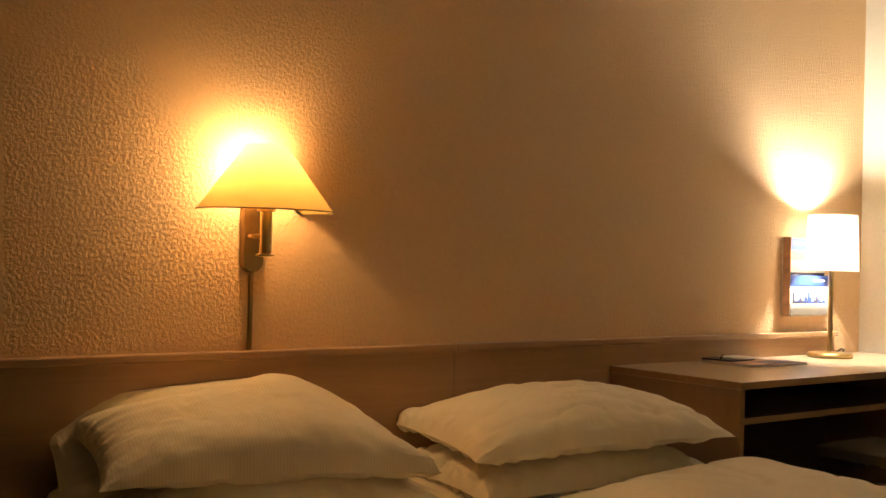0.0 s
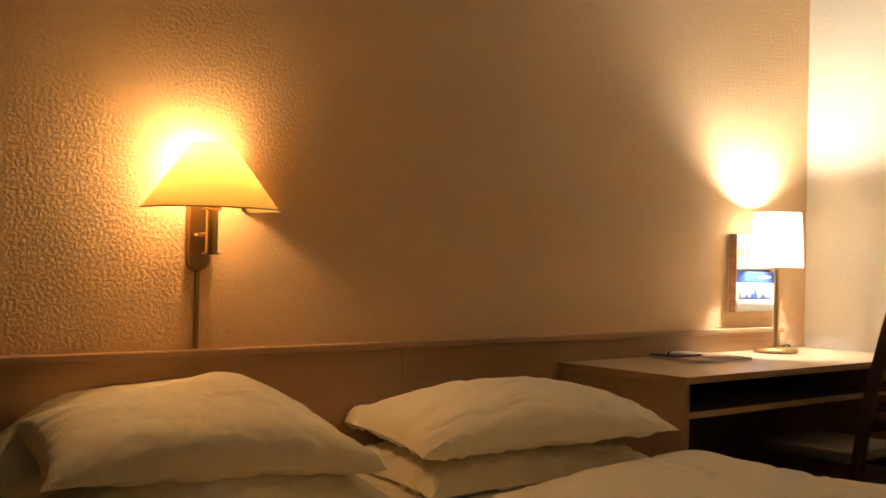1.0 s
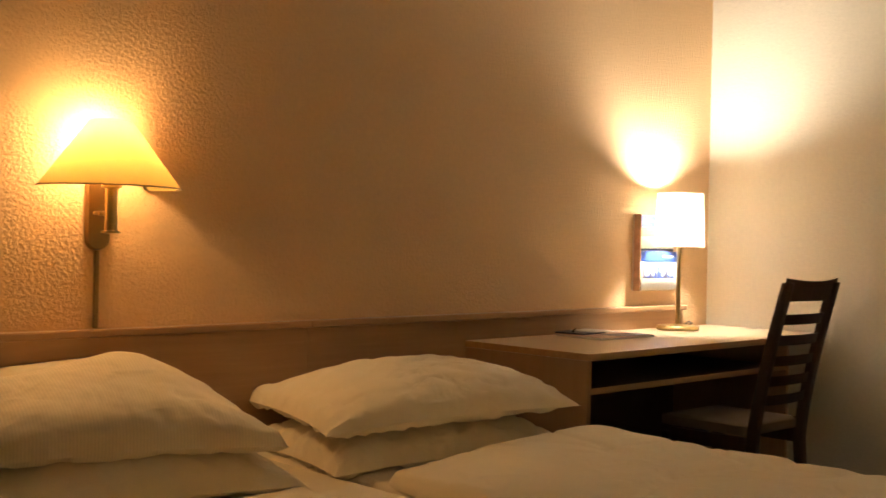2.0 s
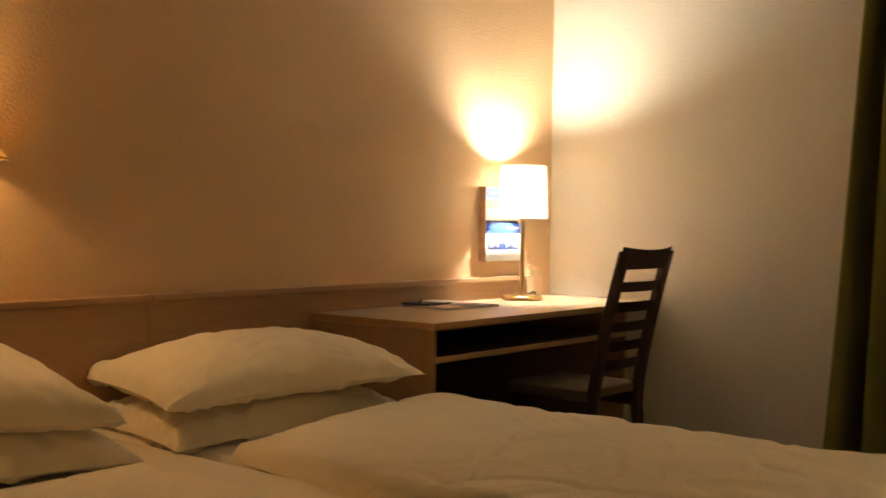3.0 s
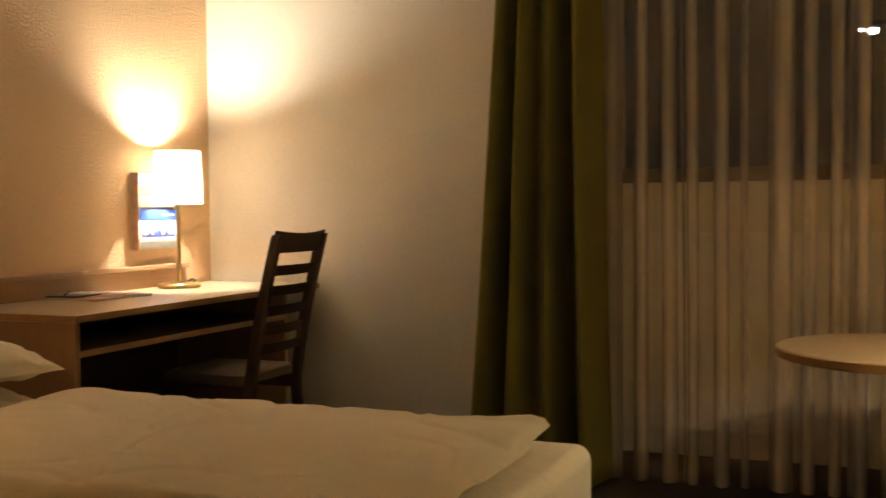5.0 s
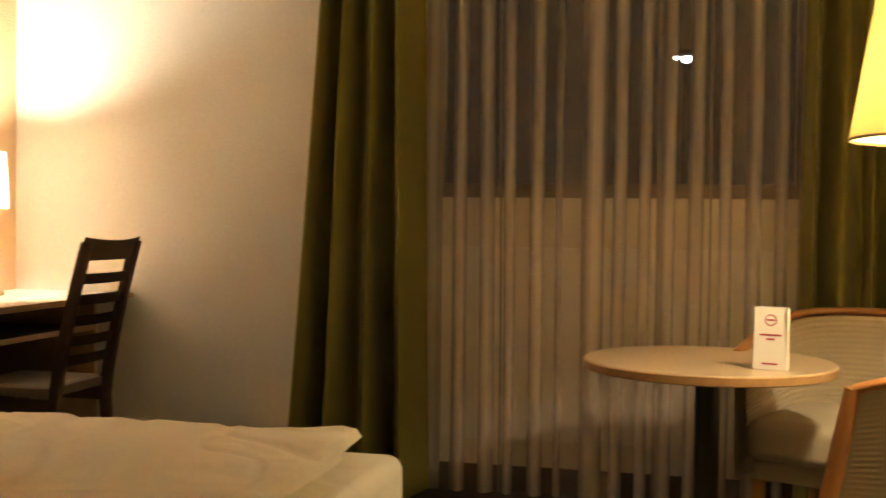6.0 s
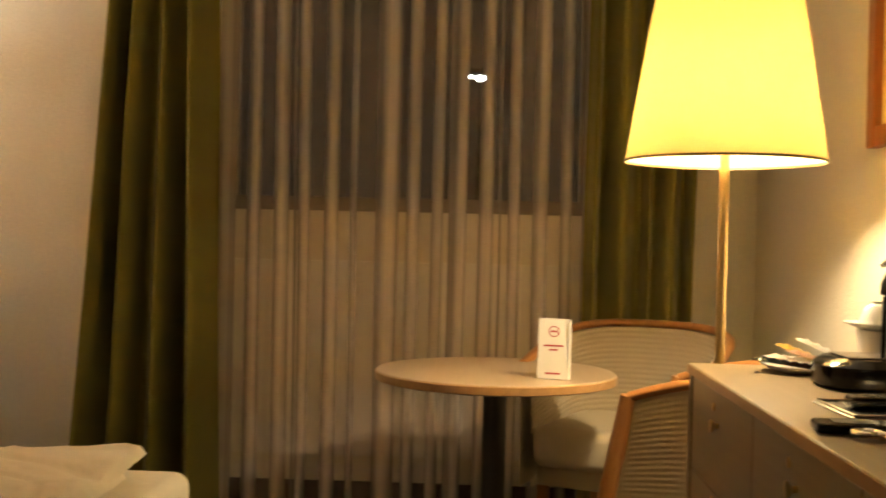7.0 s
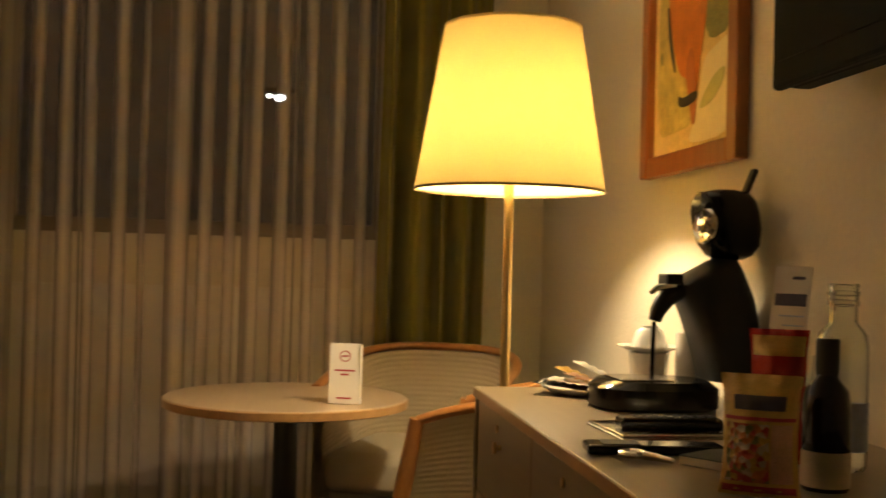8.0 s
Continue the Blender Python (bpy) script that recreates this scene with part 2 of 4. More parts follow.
# ---- mesh helpers ----
def thing(name, x, y, z, rz=0.0, label="", category="", group="", kind=""):
    ob = new(name)
    ob.empty_display_size = 0.05
    ob.matrix_basis = pose(x, y, z, 0, 0, rz)
    return tagged(ob, label, category, group, kind)


def part(name, bm, material, parent=None, label="", smooth=False, m=None):
    me = bpy.data.meshes.new(name)
    bmesh.ops.recalc_face_normals(bm, faces=bm.faces)
    bm.to_mesh(me)
    bm.free()
    if smooth:
        me.shade_smooth()
        me.set_sharp_from_angle(angle=radians(40))
    me.materials.append(material)
    ob = new(name, me)
    if parent:
        ob.parent = parent
    if m:
        ob.matrix_basis = m
    return tagged(ob, label)


def box(x0, x1, y0, y1, z0, z1, bevel=0.002, bm=None):
    """a block with softened edges"""
    b = bmesh.new()
    r = bmesh.ops.create_cube(b, size=1.0)
    for v in r["verts"]:
        v.co = Vector(((x0 + x1) / 2 + v.co.x * (x1 - x0), (y0 + y1) / 2 + v.co.y * (y1 - y0), (z0 + z1) / 2 + v.co.z * (z1 - z0)))
    if bevel:
        bmesh.ops.bevel(b, geom=b.edges[:], offset=bevel, segments=2, profile=0.5, affect="EDGES")
    return merge(bm, b)


def merge(bm, other):
    if bm is None:
        return other
    me = bpy.data.meshes.new("joined")
    other.to_mesh(me)
    other.free()
    bm.from_mesh(me)
    bpy.data.meshes.remove(me)
    return bm


def lathe(profile, seg=40, cx=0.0, cy=0.0, bm=None, sx=1.0, sy=1.0):
    """a turned shape: profile of (radius, height)"""
    b = bmesh.new()
    rings = []
    for r, z in profile:
        if r < 1e-5:
            rings.append([b.verts.new((cx, cy, z))])
        else:
            rings.append([b.verts.new((cx + sx * r * math.cos(2 * math.pi * i / seg), cy + sy * r * math.sin(2 * math.pi * i / seg), z)) for i in range(seg)])
    for p, q in zip(rings, rings[1:]):
        for i in range(seg):
            j = (i + 1) % seg
            if len(p) == 1 and len(q) > 1:
                b.faces.new((p[0], q[i], q[j]))
            elif len(q) == 1 and len(p) > 1:
                b.faces.new((p[i], p[j], q[0]))
            elif len(p) > 1:
                b.faces.new((p[i], p[j], q[j], q[i]))
    return merge(bm, b)


def tube(points, radius, seg=10, bm=None, flat=1.0):
    """a round bar along points; radius may be a list; flat squashes it upright"""
    b = bmesh.new()
    pts = [Vector(p) for p in points]
    rings = []
    for i, p in enumerate(pts):
        d = (pts[min(i + 1, len(pts) - 1)] - pts[max(i - 1, 0)]).normalized()
        up = Vector((0, 0, 1)) if abs(d.z) < 0.9 else Vector((0, 1, 0))
        s = d.cross(up).normalized()
        u = s.cross(d).normalized()
        r = radius[i] if isinstance(radius, (list, tuple)) else radius
        rings.append([b.verts.new(p + s * (r * math.cos(a)) + u * (r * flat * math.sin(a))) for a in (2 * math.pi * k / seg for k in range(seg))])
    for p, q in zip(rings, rings[1:]):
        for k in range(seg):
            b.faces.new((p[k], p[(k + 1) % seg], q[(k + 1) % seg], q[k]))
    b.faces.new(rings[0])
    b.faces.new(rings[-1])
    return merge(bm, b)


def sheet_mesh(nu, nv, fn, thickness=0.0, bm=None):
    """a grid u, v in 0..1 bent by fn into a place; with thickness along its normals"""
    b = bmesh.new()
    g = [[b.verts.new(fn(i / nu, j / nv)) for j in range(nv + 1)] for i in range(nu + 1)]
    for i in range(nu):
        for j in range(nv):
            b.faces.new((g[i][j], g[i + 1][j], g[i + 1][j + 1], g[i][j + 1]))
    if thickness:
        bmesh.ops.solidify(b, geom=b.faces[:], thickness=thickness)
    return merge(bm, b)


# ---- the room ----
def structure(name, bm, material, label, smooth=False):
    ob = part(name, bm, material, None, label, smooth)
    return tagged(ob, kind="structure")


X_BACK, Y_SOUTH, Z_TOP = -6.2, -4.0, 2.55
W_L, W_R, W_B, W_T = -1.86, -3.38, 1.17, 2.30   # window opening in the east wall
structure("floor", box(X_BACK - 0.2, 0.25, Y_SOUTH - 0.2, 0.2, -0.15, 0.0, 0), CARPET, "dark brown short-pile carpet across the hotel room")
structure("ceiling", box(X_BACK - 0.2, 0.25, Y_SOUTH - 0.2, 0.2, Z_TOP, Z_TOP + 0.12, 0), CEILING, "plain white plastered ceiling")
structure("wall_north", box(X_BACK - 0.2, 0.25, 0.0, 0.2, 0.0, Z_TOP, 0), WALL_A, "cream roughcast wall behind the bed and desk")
structure("wall_south", box(X_BACK - 0.2, 0.25, Y_SOUTH - 0.2, Y_SOUTH, 0.0, Z_TOP, 0), WALL_B, "cream roughcast wall with picture and television")
structure("wall_west", box(X_BACK - 0.2, X_BACK, Y_SOUTH, 0.0, 0.0, Z_TOP, 0), WALL_B, "plain cream wall closing the room")
east = box(0.0, 0.25, W_L, 0.0, 0.0, Z_TOP, 0)
box(0.0, 0.25, Y_SOUTH, W_R, 0.0, Z_TOP, 0, east)
box(0.0, 0.25, W_R, W_L, 0.0, W_B, 0, east)
box(0.0, 0.25, W_R, W_L, W_T, Z_TOP, 0, east)
structure("wall_east", east, WALL_B, "pale cream roughcast wall with the curtained window")
for nm, b in (("baseboard", box(-0.014, -0.001, -1.9, -0.05, 0.0, 0.07, 0.002)), ("baseboard", box(-0.014, -0.001, -3.96, -1.902, 0.0, 0.10, 0.002)), ("baseboard", box(-1.55, -0.016, Y_SOUTH + 0.001, Y_SOUTH + 0.014, 0.0, 0.07, 0.002))):
    structure(nm, b, DARK_WOOD, "narrow dark wooden skirting along the wall")

win = thing("window_1", 0.16, (W_L + W_R) / 2, W_B, 0, "dark framed window looking out into the night", "window", kind="structure")
hw = (W_L - W_R) / 2
fr = box(-0.03, 0.03, -hw + 0.002, -hw + 0.06, 0.002, W_T - W_B - 0.002)
box(-0.03, 0.03, hw - 0.06, hw - 0.002, 0.002, W_T - W_B - 0.002, bm=fr)
box(-0.03, 0.03, -hw + 0.061, hw - 0.061, 0.002, 0.06, bm=fr)
box(-0.03, 0.03, -hw + 0.061, hw - 0.061, W_T - W_B - 0.06, W_T - W_B - 0.002, bm=fr)
part("window_frame", fr, WINDOW_PAINT, win)
p = part("pane", box(-0.004, 0.004, -hw + 0.055, hw - 0.055, 0.055, W_T - W_B - 0.055, 0), PANE, win)
p.visible_shadow = False
part("window_sill", box(-0.16, -0.034, -hw + 0.002, hw - 0.002, 0.001, 0.02), WINDOW_PAINT, win)

# outside
structure("ground", box(0.26, 400, -200, 200, -0.4, -0.3, 0), ASPHALT, "dark asphalt ground outside at night")
sl = thing("street_lamp", 14.5, -2.73, -0.3, 0, "lit white street lamp outside the window", "street lamp")
part("pole", lathe([(0.07, 0.0), (0.05, 1.0), (0.04, 4.2), (0.0, 4.2)], 12), LAMP_POLE, sl, smooth=True)
part("arm", tube([(0, 0, 4.16), (-0.1, 0, 4.2), (-0.3, 0, 4.2)], 0.025), LAMP_POLE, sl, smooth=True)
part("head", box(-0.7, -0.25, -0.26, 0.26, 4.16, 4.24, 0.02), LAMP_POLE, sl)
for y, r in ((-0.02, 0.075), (0.15, 0.04)):
    part("lens", lathe([(0.0, 4.155 - 1.5 * r), (r * 0.6, 4.155 - 1.35 * r), (r, 4.155 - 0.75 * r), (r * 0.8, 4.155 - 0.2 * r), (0.0, 4.155)], 20, -0.48, y, sy=1.25), STREET_GLOW, sl, "bright white lamp lens", True)

# ---- headboard along the wall ----
hb = thing("headboard", -2.9, 0, 0, 0, "long beech laminate wall panel with a projecting ledge", "headboard")
for a, b in ((-2.3, 0.6095), (0.6105, 2.68)):
    part("panel", box(a, b, -0.022, -0.001, 0.12, 0.823, 0.002), BEECH, hb)
    part("ledge", box(a, b, -0.042, -0.001, 0.8245, 0.846, 0.004), BEECH, hb, "beech ledge with a rounded front edge")

# ---- bed ----
BX0, BX1, BY1 = -3.48, -1.598, -2.235
BC = (BX0 + BX1) / 2
bed = thing("bed", BC, -1.13, 0, 0, "wide double bed with beech and fabric base", "bed")
hx = (BX1 - BX0) / 2
part("base", box(-hx + 0.03, hx - 0.03, -1.06, 1.09, 0.10, 0.27, 0.01), BED_FABRIC, bed)
for sx in (-1, 1):
    for y in (-0.95, 0.95):
        part("leg", box(sx * (hx - 0.12) - 0.03, sx * (hx - 0.12) + 0.03, y - 0.03, y + 0.03, 0.0, 0.099, 0.003), DARK_WOOD, bed)


def mattress_mesh(x0, x1, y0, y1, z0, z1):
    b = box(x0, x1, y0, y1, z0, z1, 0)
    bmesh.ops.bevel(b, geom=b.edges[:], offset=0.04, segments=9, profile=0.5, affect="EDGES")
    return b


for x0, x1 in ((BX0, BC - 0.004), (BC + 0.004, BX1)):
    mt = thing("mattress", (x0 + x1) / 2, -1.13, 0.272, 0, "thick mattress under a white fitted sheet", "mattress", "mattresses on the bed")
    w = (x1 - x0) / 2
    part("fitted_sheet", mattress_mesh(-w, w, BY1 + 1.13, 1.1, 0.0, 0.205), SHEET, mt)


def pillow_mesh(a, b, up, down, seed, sag=0.0, n=60, fold=0.011, droop=0.0, crease=1.0, peak=0.0, rest=1.0):
    """a stuffed pillow: half sizes a, b; heights above and below the seam"""
    bm = bmesh.new()

    def f(u, v):
        h = max(0.0, (1 - abs(u) ** 2.3) * (1 - abs(v) ** 2.3)) ** 0.42
        return h * (1 + peak * math.exp(-((u - 0.22) / 0.42) ** 2 - ((v - 0.25) / 0.6) ** 2))

    grids = []
    for side in (1, -1):
        g = []
        for i in range(n + 1):
            row = []
            for j in range(n + 1):
                u, v = -1 + 2 * i / n, -1 + 2 * j / n
                k = f(u, v)
                x = a * u * (1 - 0.075 * (1 - v * v))
                y = b * v * (1 - 0.085 * (1 - u * u))
                z = (up if side > 0 else -down) * k
                edge = 1 - k
                ang = math.atan2(v, u)
                edge = max(0.0, edge)
                z += side * fold * edge * min(1.0, k * 5) * (noise.noise(Vector((math.cos(ang) * 5, math.sin(ang) * 5, seed))) * 1.6 + noise.noise(Vector((math.cos(ang) * 13, math.sin(ang) * 13, seed + 3))))
                z += side * min(1.0, k * 3) * 0.010 * noise.noise(Vector((u * 1.7 + seed, v * 1.7, seed)))
                z += side * min(1.0, k * 3) * 0.005 * crease * noise.noise(Vector((u * 6 + v * 3 + seed, v * 5 - u * 2, seed)))
                ridge = abs(noise.noise(Vector((u * 2.3 + seed * 3, v * 3.1 - u, seed + 11))))
                z -= side * min(1.0, k * 3) * 0.006 * crease * max(0.0, 1 - ridge * 9)
                z += side * min(1.0, k * 4) * 0.005 * crease * math.sin(22 * v + 5 * noise.noise(Vector((u * 3, v * 3, seed + 21)))) * max(0.0, abs(u) - 0.72) / 0.28
                z += side * min(1.0, k * 4) * 0.003 * crease * math.sin(27 * u + 7 * noise.noise(Vector((u * 4, v * 3, seed + 31)))) * max(0.0, abs(v) - 0.65) / 0.35
                z -= down * 0.72 * max(0.0, 1 - k) ** 0.8 * rest
                z -= sag * (u * u) + droop * (v < 0) * v * v
                row.append(bm.verts.new((x, y, z)) if side > 0 or (0 < i < n and 0 < j < n) else grids[0][i][j])
            g.append(row)
        grids.append(g)
        for i in range(n):
            for j in range(n):
                q = [g[i][j], g[i + 1][j], g[i + 1][j + 1], g[i][j + 1]]
                bm.faces.new(q if side > 0 else q[::-1])
    return bm


def pillow(m, a, b, up, down, seed, label, material=None, **kw):
    ob = part("pillow", pillow_mesh(a, b, up, down, seed, **kw), material or LINEN, None, label, True, m)
    return tagged(ob, category="pillow", group="pillows on the bed")


pillow(pose(-2.15, -0.35, 0.540, 0, 0, -8), 0.415, 0.275, 0.080, 0.064, 1.0, "lower white pillow of a stack on the bed", sag=0.008, crease=1.4)
pillow(pose(-2.155, -0.365, 0.648, 2, -2, -12), 0.42, 0.285, 0.098, 0.066, 2.0, "plump white pillow stacked on another pillow", sag=0.008, rest=0.5, crease=1.5)
pillow(pose(-3.14, -0.315, 0.550, 0, 0, -6), 0.435, 0.275, 0.085, 0.064, 3.0, "lower white pillow of the second stack", sag=0.01)
pillow(pose(-3.135, -0.30, 0.655, 6, 1, -10), 0.40, 0.262, 0.105, 0.050, 4.0, "white pillow with fine stripes on top of a stack", LINEN_STRIPE, sag=0.008, peak=0.44, rest=0.5, crease=0.5)
pillow(pose(-3.19, -0.115, 0.64, 55, -4, -3), 0.37, 0.165, 0.016, 0.016, 5.0, "thin white pillow leaning against the headboard", sag=0.05, fold=0.004, crease=0.2, rest=0.0)


def duvet_mesh(x0, x1, y0, y1, z, h, seed, skew=0.0, taper=0.0):
    """a duvet folded double: two soft layers, their turned edges showing at the foot"""
    nx, ny = 90, 120
    layers = []
    for k, (low, hh, grow) in enumerate(((z, h * 0.50, 0.0), (z + h * 0.42, h * 0.58, 0.016))):
        bm = bmesh.new()
        layers.append(bm)
        top, bot = [], []
        foot = 0.035 if k == 0 else 0.0    # the lower layer is drawn back at the foot
        for i in range(nx + 1):
            ra, rb = [], []
            for j in range(ny + 1):
                u, v = i / nx, j / ny
                e = min(1.0, min(u, 1 - u) * (x1 - x0) / 0.032)
                g = min(1.0, min(v, 1 - v) * (y1 - y0) / 0.035)
                se, sg = math.sqrt(e * (2 - e)), math.sqrt(g * (2 - g))
                puff = se * sg
                inset = 0.0 if k else 0.035
                x = x0 + inset - 0.4 * grow + u * (x1 - x0 - 2 * inset + 0.8 * grow)
                y = y0 + foot + v * (y1 - y0 - foot) + skew * (u - 0.5) * v
                x += taper * (1 - u) * max(0.0, (v - 0.55) / 0.45)
                x += 0.016 * noise.noise(Vector((y * 3, seed, k))) * (1 - e)
                y += (0.022 * noise.noise(Vector((x * 3.5, seed + 5, k))) + 0.012 * noise.noise(Vector((x * 9, seed + 8, k)))) * (1 - g)
                wave = 0.011 * noise.noise(Vector((x * 2.2 + seed, y * 2.2, k))) + 0.007 * noise.noise(Vector((x * 3 + y * 7 + seed, y * 3 - x * 4, k)))
                r1 = abs(noise.noise(Vector((x * 2.6, y * 1.5, seed + 9))))
                r2 = abs(noise.noise(Vector((x * 1.6 + y * 2.0, y * 3.2 - x, seed + 17))))
                crease = -0.008 * max(0.0, 1 - r1 * 17) - 0.006 * max(0.0, 1 - r2 * 17)
                near_foot = max(0.0, 1 - v * (y1 - y0) / 0.30)
                fan = 0.010 * near_foot * math.sin((x - x0) * 26 + 5 * v + 3 * noise.noise(Vector((x * 4, y * 4, seed))))
                corner = 0.022 * near_foot * max(0.0, 1 - (1 - u) * (x1 - x0) / 0.25)
                lift = (wave + crease + fan * 0.6) if k else 0.3 * wave
                thin = 1 - (0.62 * max(0.0, 1 - u * (x1 - x0) / 0.40) * max(0.0, (v - 0.5) / 0.5) if taper else 0.0)   # the pulled-out corner lies flat
                zb = z if k == 0 else z + h * 0.42 * thin - (h * 0.42 * thin + 0.011) * (1 - se * (sg if v > 0.5 else 1.0)) * min(1.0, v * 12)
                ra.append(bm.verts.new((x, y, zb + hh * 0.12 * thin + (hh * 0.88 * thin + lift) * puff + corner * k)))
                on_edge = i in (0, nx) or j in (0, ny)
                rb.append(ra[-1] if on_edge else bm.verts.new((x, y, zb + hh * 0.05 * (1 - puff) + corner * k * 0.8)))
            top.append(ra)
            bot.append(rb)
        for i in range(nx):
            for j in range(ny):
                bm.faces.new((top[i][j], top[i + 1][j], top[i + 1][j + 1], top[i][j + 1]))
                bm.faces.new((bot[i][j], bot[i][j + 1], bot[i + 1][j + 1], bot[i + 1][j]))
    return layers


for args, lab in (((-2.635, -1.70, -2.150, -0.675, 0.4775, 0.074, 1.0, -0.03, 0.13), "folded white duvet lying flat on the bed"),
                  ((-3.50, -2.84, -2.150, -0.76, 0.4775, 0.060, 4.0, 0.02), "folded white duvet on the second mattress")):
    dv = thing("duvet", 0, 0, 0, 0, lab, "duvet", "duvets on the bed")
    for nm, bm in zip(("lower_layer", "upper_layer"), duvet_mesh(*args)):
        part(nm, bm, LINEN, dv, smooth=True)


# ---- wall lamp ----
def half_shade(r0, r1, z0, z1, a0, a1, y_wall, thick=0.0015, seg=48):
    """part of a cone between two angles, open towards the wall"""
    def fn(u, v):
        a = radians(a0 + (a1 - a0) * u)
        r = r0 + (r1 - r0) * v
        return Vector((r * math.cos(a), min(y_wall, r * math.sin(a)), z0 + (z1 - z0) * v))
    return sheet_mesh(seg, 6, fn, thick)


wl = thing("wall_lamp", -2.993, -0.002, 1.058, 0, "lit brass wall lamp with a yellow cone shade", "wall lamp")
bp_mesh = bmesh.new()
outline = [(-0.034, 0.195), (-0.034, 0.03)] + [(-0.034 * math.cos(a * 0.2618), 0.03 - 0.03 * math.sin(a * 0.2618)) for a in range(1, 12)] + [(0.034, 0.03), (0.034, 0.195)]
bp_mesh.faces.new([bp_mesh.verts.new((x, 0.0, z)) for x, z in outline])
ext = bmesh.ops.extrude_face_region(bp_mesh, geom=bp_mesh.faces[:])
for v in ext["geom"]:
    if isinstance(v, bmesh.types.BMVert):
        v.co = Vector((v.co.x * 0.88, -0.017, v.co.z * 0.96 + 0.003))
part("back_plate", bp_mesh, DULL_BRASS, wl, "dull brass back plate")
part("holder", lathe([(0.0, 0.045), (0.026, 0.047), (0.026, 0.052), (0.017, 0.054), (0.017, 0.165), (0.026, 0.168), (0.026, 0.174), (0.014, 0.18), (0.014, 0.24), (0, 0.24)], 20, 0.0, -0.085), BRASS, wl, "brass tube holder", True)
part("arm", tube([(0, -0.016, 0.10), (0, -0.05, 0.10), (0, -0.07, 0.10)], 0.007), BRASS, wl, smooth=True)
part("switch", tube([(-0.02, -0.03, 0.10), (-0.02, -0.052, 0.10)], 0.005), BRASS, wl, smooth=True)
part("bulb", lathe([(0, 0.2405), (0.012, 0.246), (0.014, 0.262), (0.023, 0.282), (0.025, 0.301), (0.019, 0.324), (0, 0.334)], 12, -0.014, -0.064), BULB_WALL, wl, "glowing bulb", True)
sh = part("shade", half_shade(0.185, 0.055, 0.168, 0.345, 170, 398, 0.083), SHADE_WALL, wl, "yellow fabric cone shade", True, pose(-0.008, -0.087, 0, 0, 0, 0))
part("rim", tube([(0.186 * math.cos(radians(a)), min(0.081, 0.186 * math.sin(radians(a))), 0.168) for a in range(170, 361, 8)], 0.0022, 6), DULL_BRASS, sh)
part("cable_cover", box(-0.006, 0.006, -0.010, 0.0, -0.211, -0.001, 0.002), DULL_BRASS, wl, "slim brass cable cover")

# ---- desk and what is on it ----
desk = thing("desk", -0.86, 0, 0, 0, "beech laminate writing desk with an open shelf under the top", "desk")
part("desktop", box(-0.733, 0.84, -0.585, -0.023, 0.727, 0.751, 0.003), DESKTOP, desk, "pale beech desktop")
part("edge_band", box(-0.7335, 0.8405, -0.5865, -0.5852, 0.7285, 0.7495, 0), BEECH_EDGE, desk, "darker beech front edge")
part("edge_band", box(-0.7348, -0.7332, -0.585, -0.024, 0.7285, 0.7495, 0), BEECH_EDGE, desk, "darker beech side edge")
part("side_panel", box(-0.731, -0.709, -0.58, -0.026, 0.0, 0.7265, 0.002), BEECH_V, desk)
part("side_panel", box(0.545, 0.567, -0.58, -0.026, 0.0, 0.7265, 0.002), BEECH_V, desk)
# back panel and shelf are coloured dark to stand for the recess shade
part("back_panel", box(-0.7085, 0.5445, -0.045, -0.027, 0.2, 0.7265, 0.001), SHADOW_BOARD, desk, "back panel, the recess shade put into its dark colour")
part("shelf", box(-0.7085, 0.5445, -0.57, -0.047, 0.618, 0.634, 0.001), SHADOW_BOARD, desk, "open shelf, its shadow put into the dark board colour")
part("shelf_lipping", box(-0.7085, 0.5445, -0.578, -0.571, 0.616, 0.636, 0.001), BEECH, desk, "beech lipping on the shelf")

dl = thing("desk_lamp", -0.44, -0.142, 0.7515, 0, "lit brass table lamp with a white drum shade on the desk", "table lamp")
part("base", lathe([(0, 0), (0.085, 0.0), (0.089, 0.004), (0.089, 0.014), (0.084, 0.019), (0.022, 0.024), (0.0, 0.024)], 48), BRASS, dl, "round polished brass foot", True)
part("stem", lathe([(0.010, 0.0242), (0.010, 0.355), (0.0, 0.355)], 20), BRASS, dl, smooth=True)
part("socket", lathe([(0.016, 0.3553), (0.018, 0.36), (0.018, 0.43), (0.0, 0.43)], 20), BRASS, dl, smooth=True)
part("bulb", lathe([(0, 0.4305), (0.014, 0.433), (0.028, 0.448), (0.032, 0.468), (0.032, 0.503), (0.025, 0.526), (0, 0.535)], 16), BULB_DESK, dl, "glowing bulb", True)
part("shade", lathe([(0.106, 0.352), (0.096, 0.578), (0.0945, 0.578), (0.1045, 0.352), (0.106, 0.352)], 56), SHADE_DESK, dl, "white tapered fabric shade", True)
for k in range(3):
    part("shade_spoke", tube([(0.015 * math.cos(k * 2.09), 0.015 * math.sin(k * 2.09), 0.395), (0.098 * math.cos(k * 2.09), 0.098 * math.sin(k * 2.09), 0.395)], 0.002, 6), BRASS, dl)
part("cord", tube([(0.085, 0.03, 0.006), (0.12, 0.04, 0.018), (0.16, 0.05, 0.026), (0.20, 0.06, 0.018), (0.24, 0.10, 0.004), (0.27, 0.16, 0.004)], 0.0035, 8), BLACK_MATT, dl, "dark cord", True)

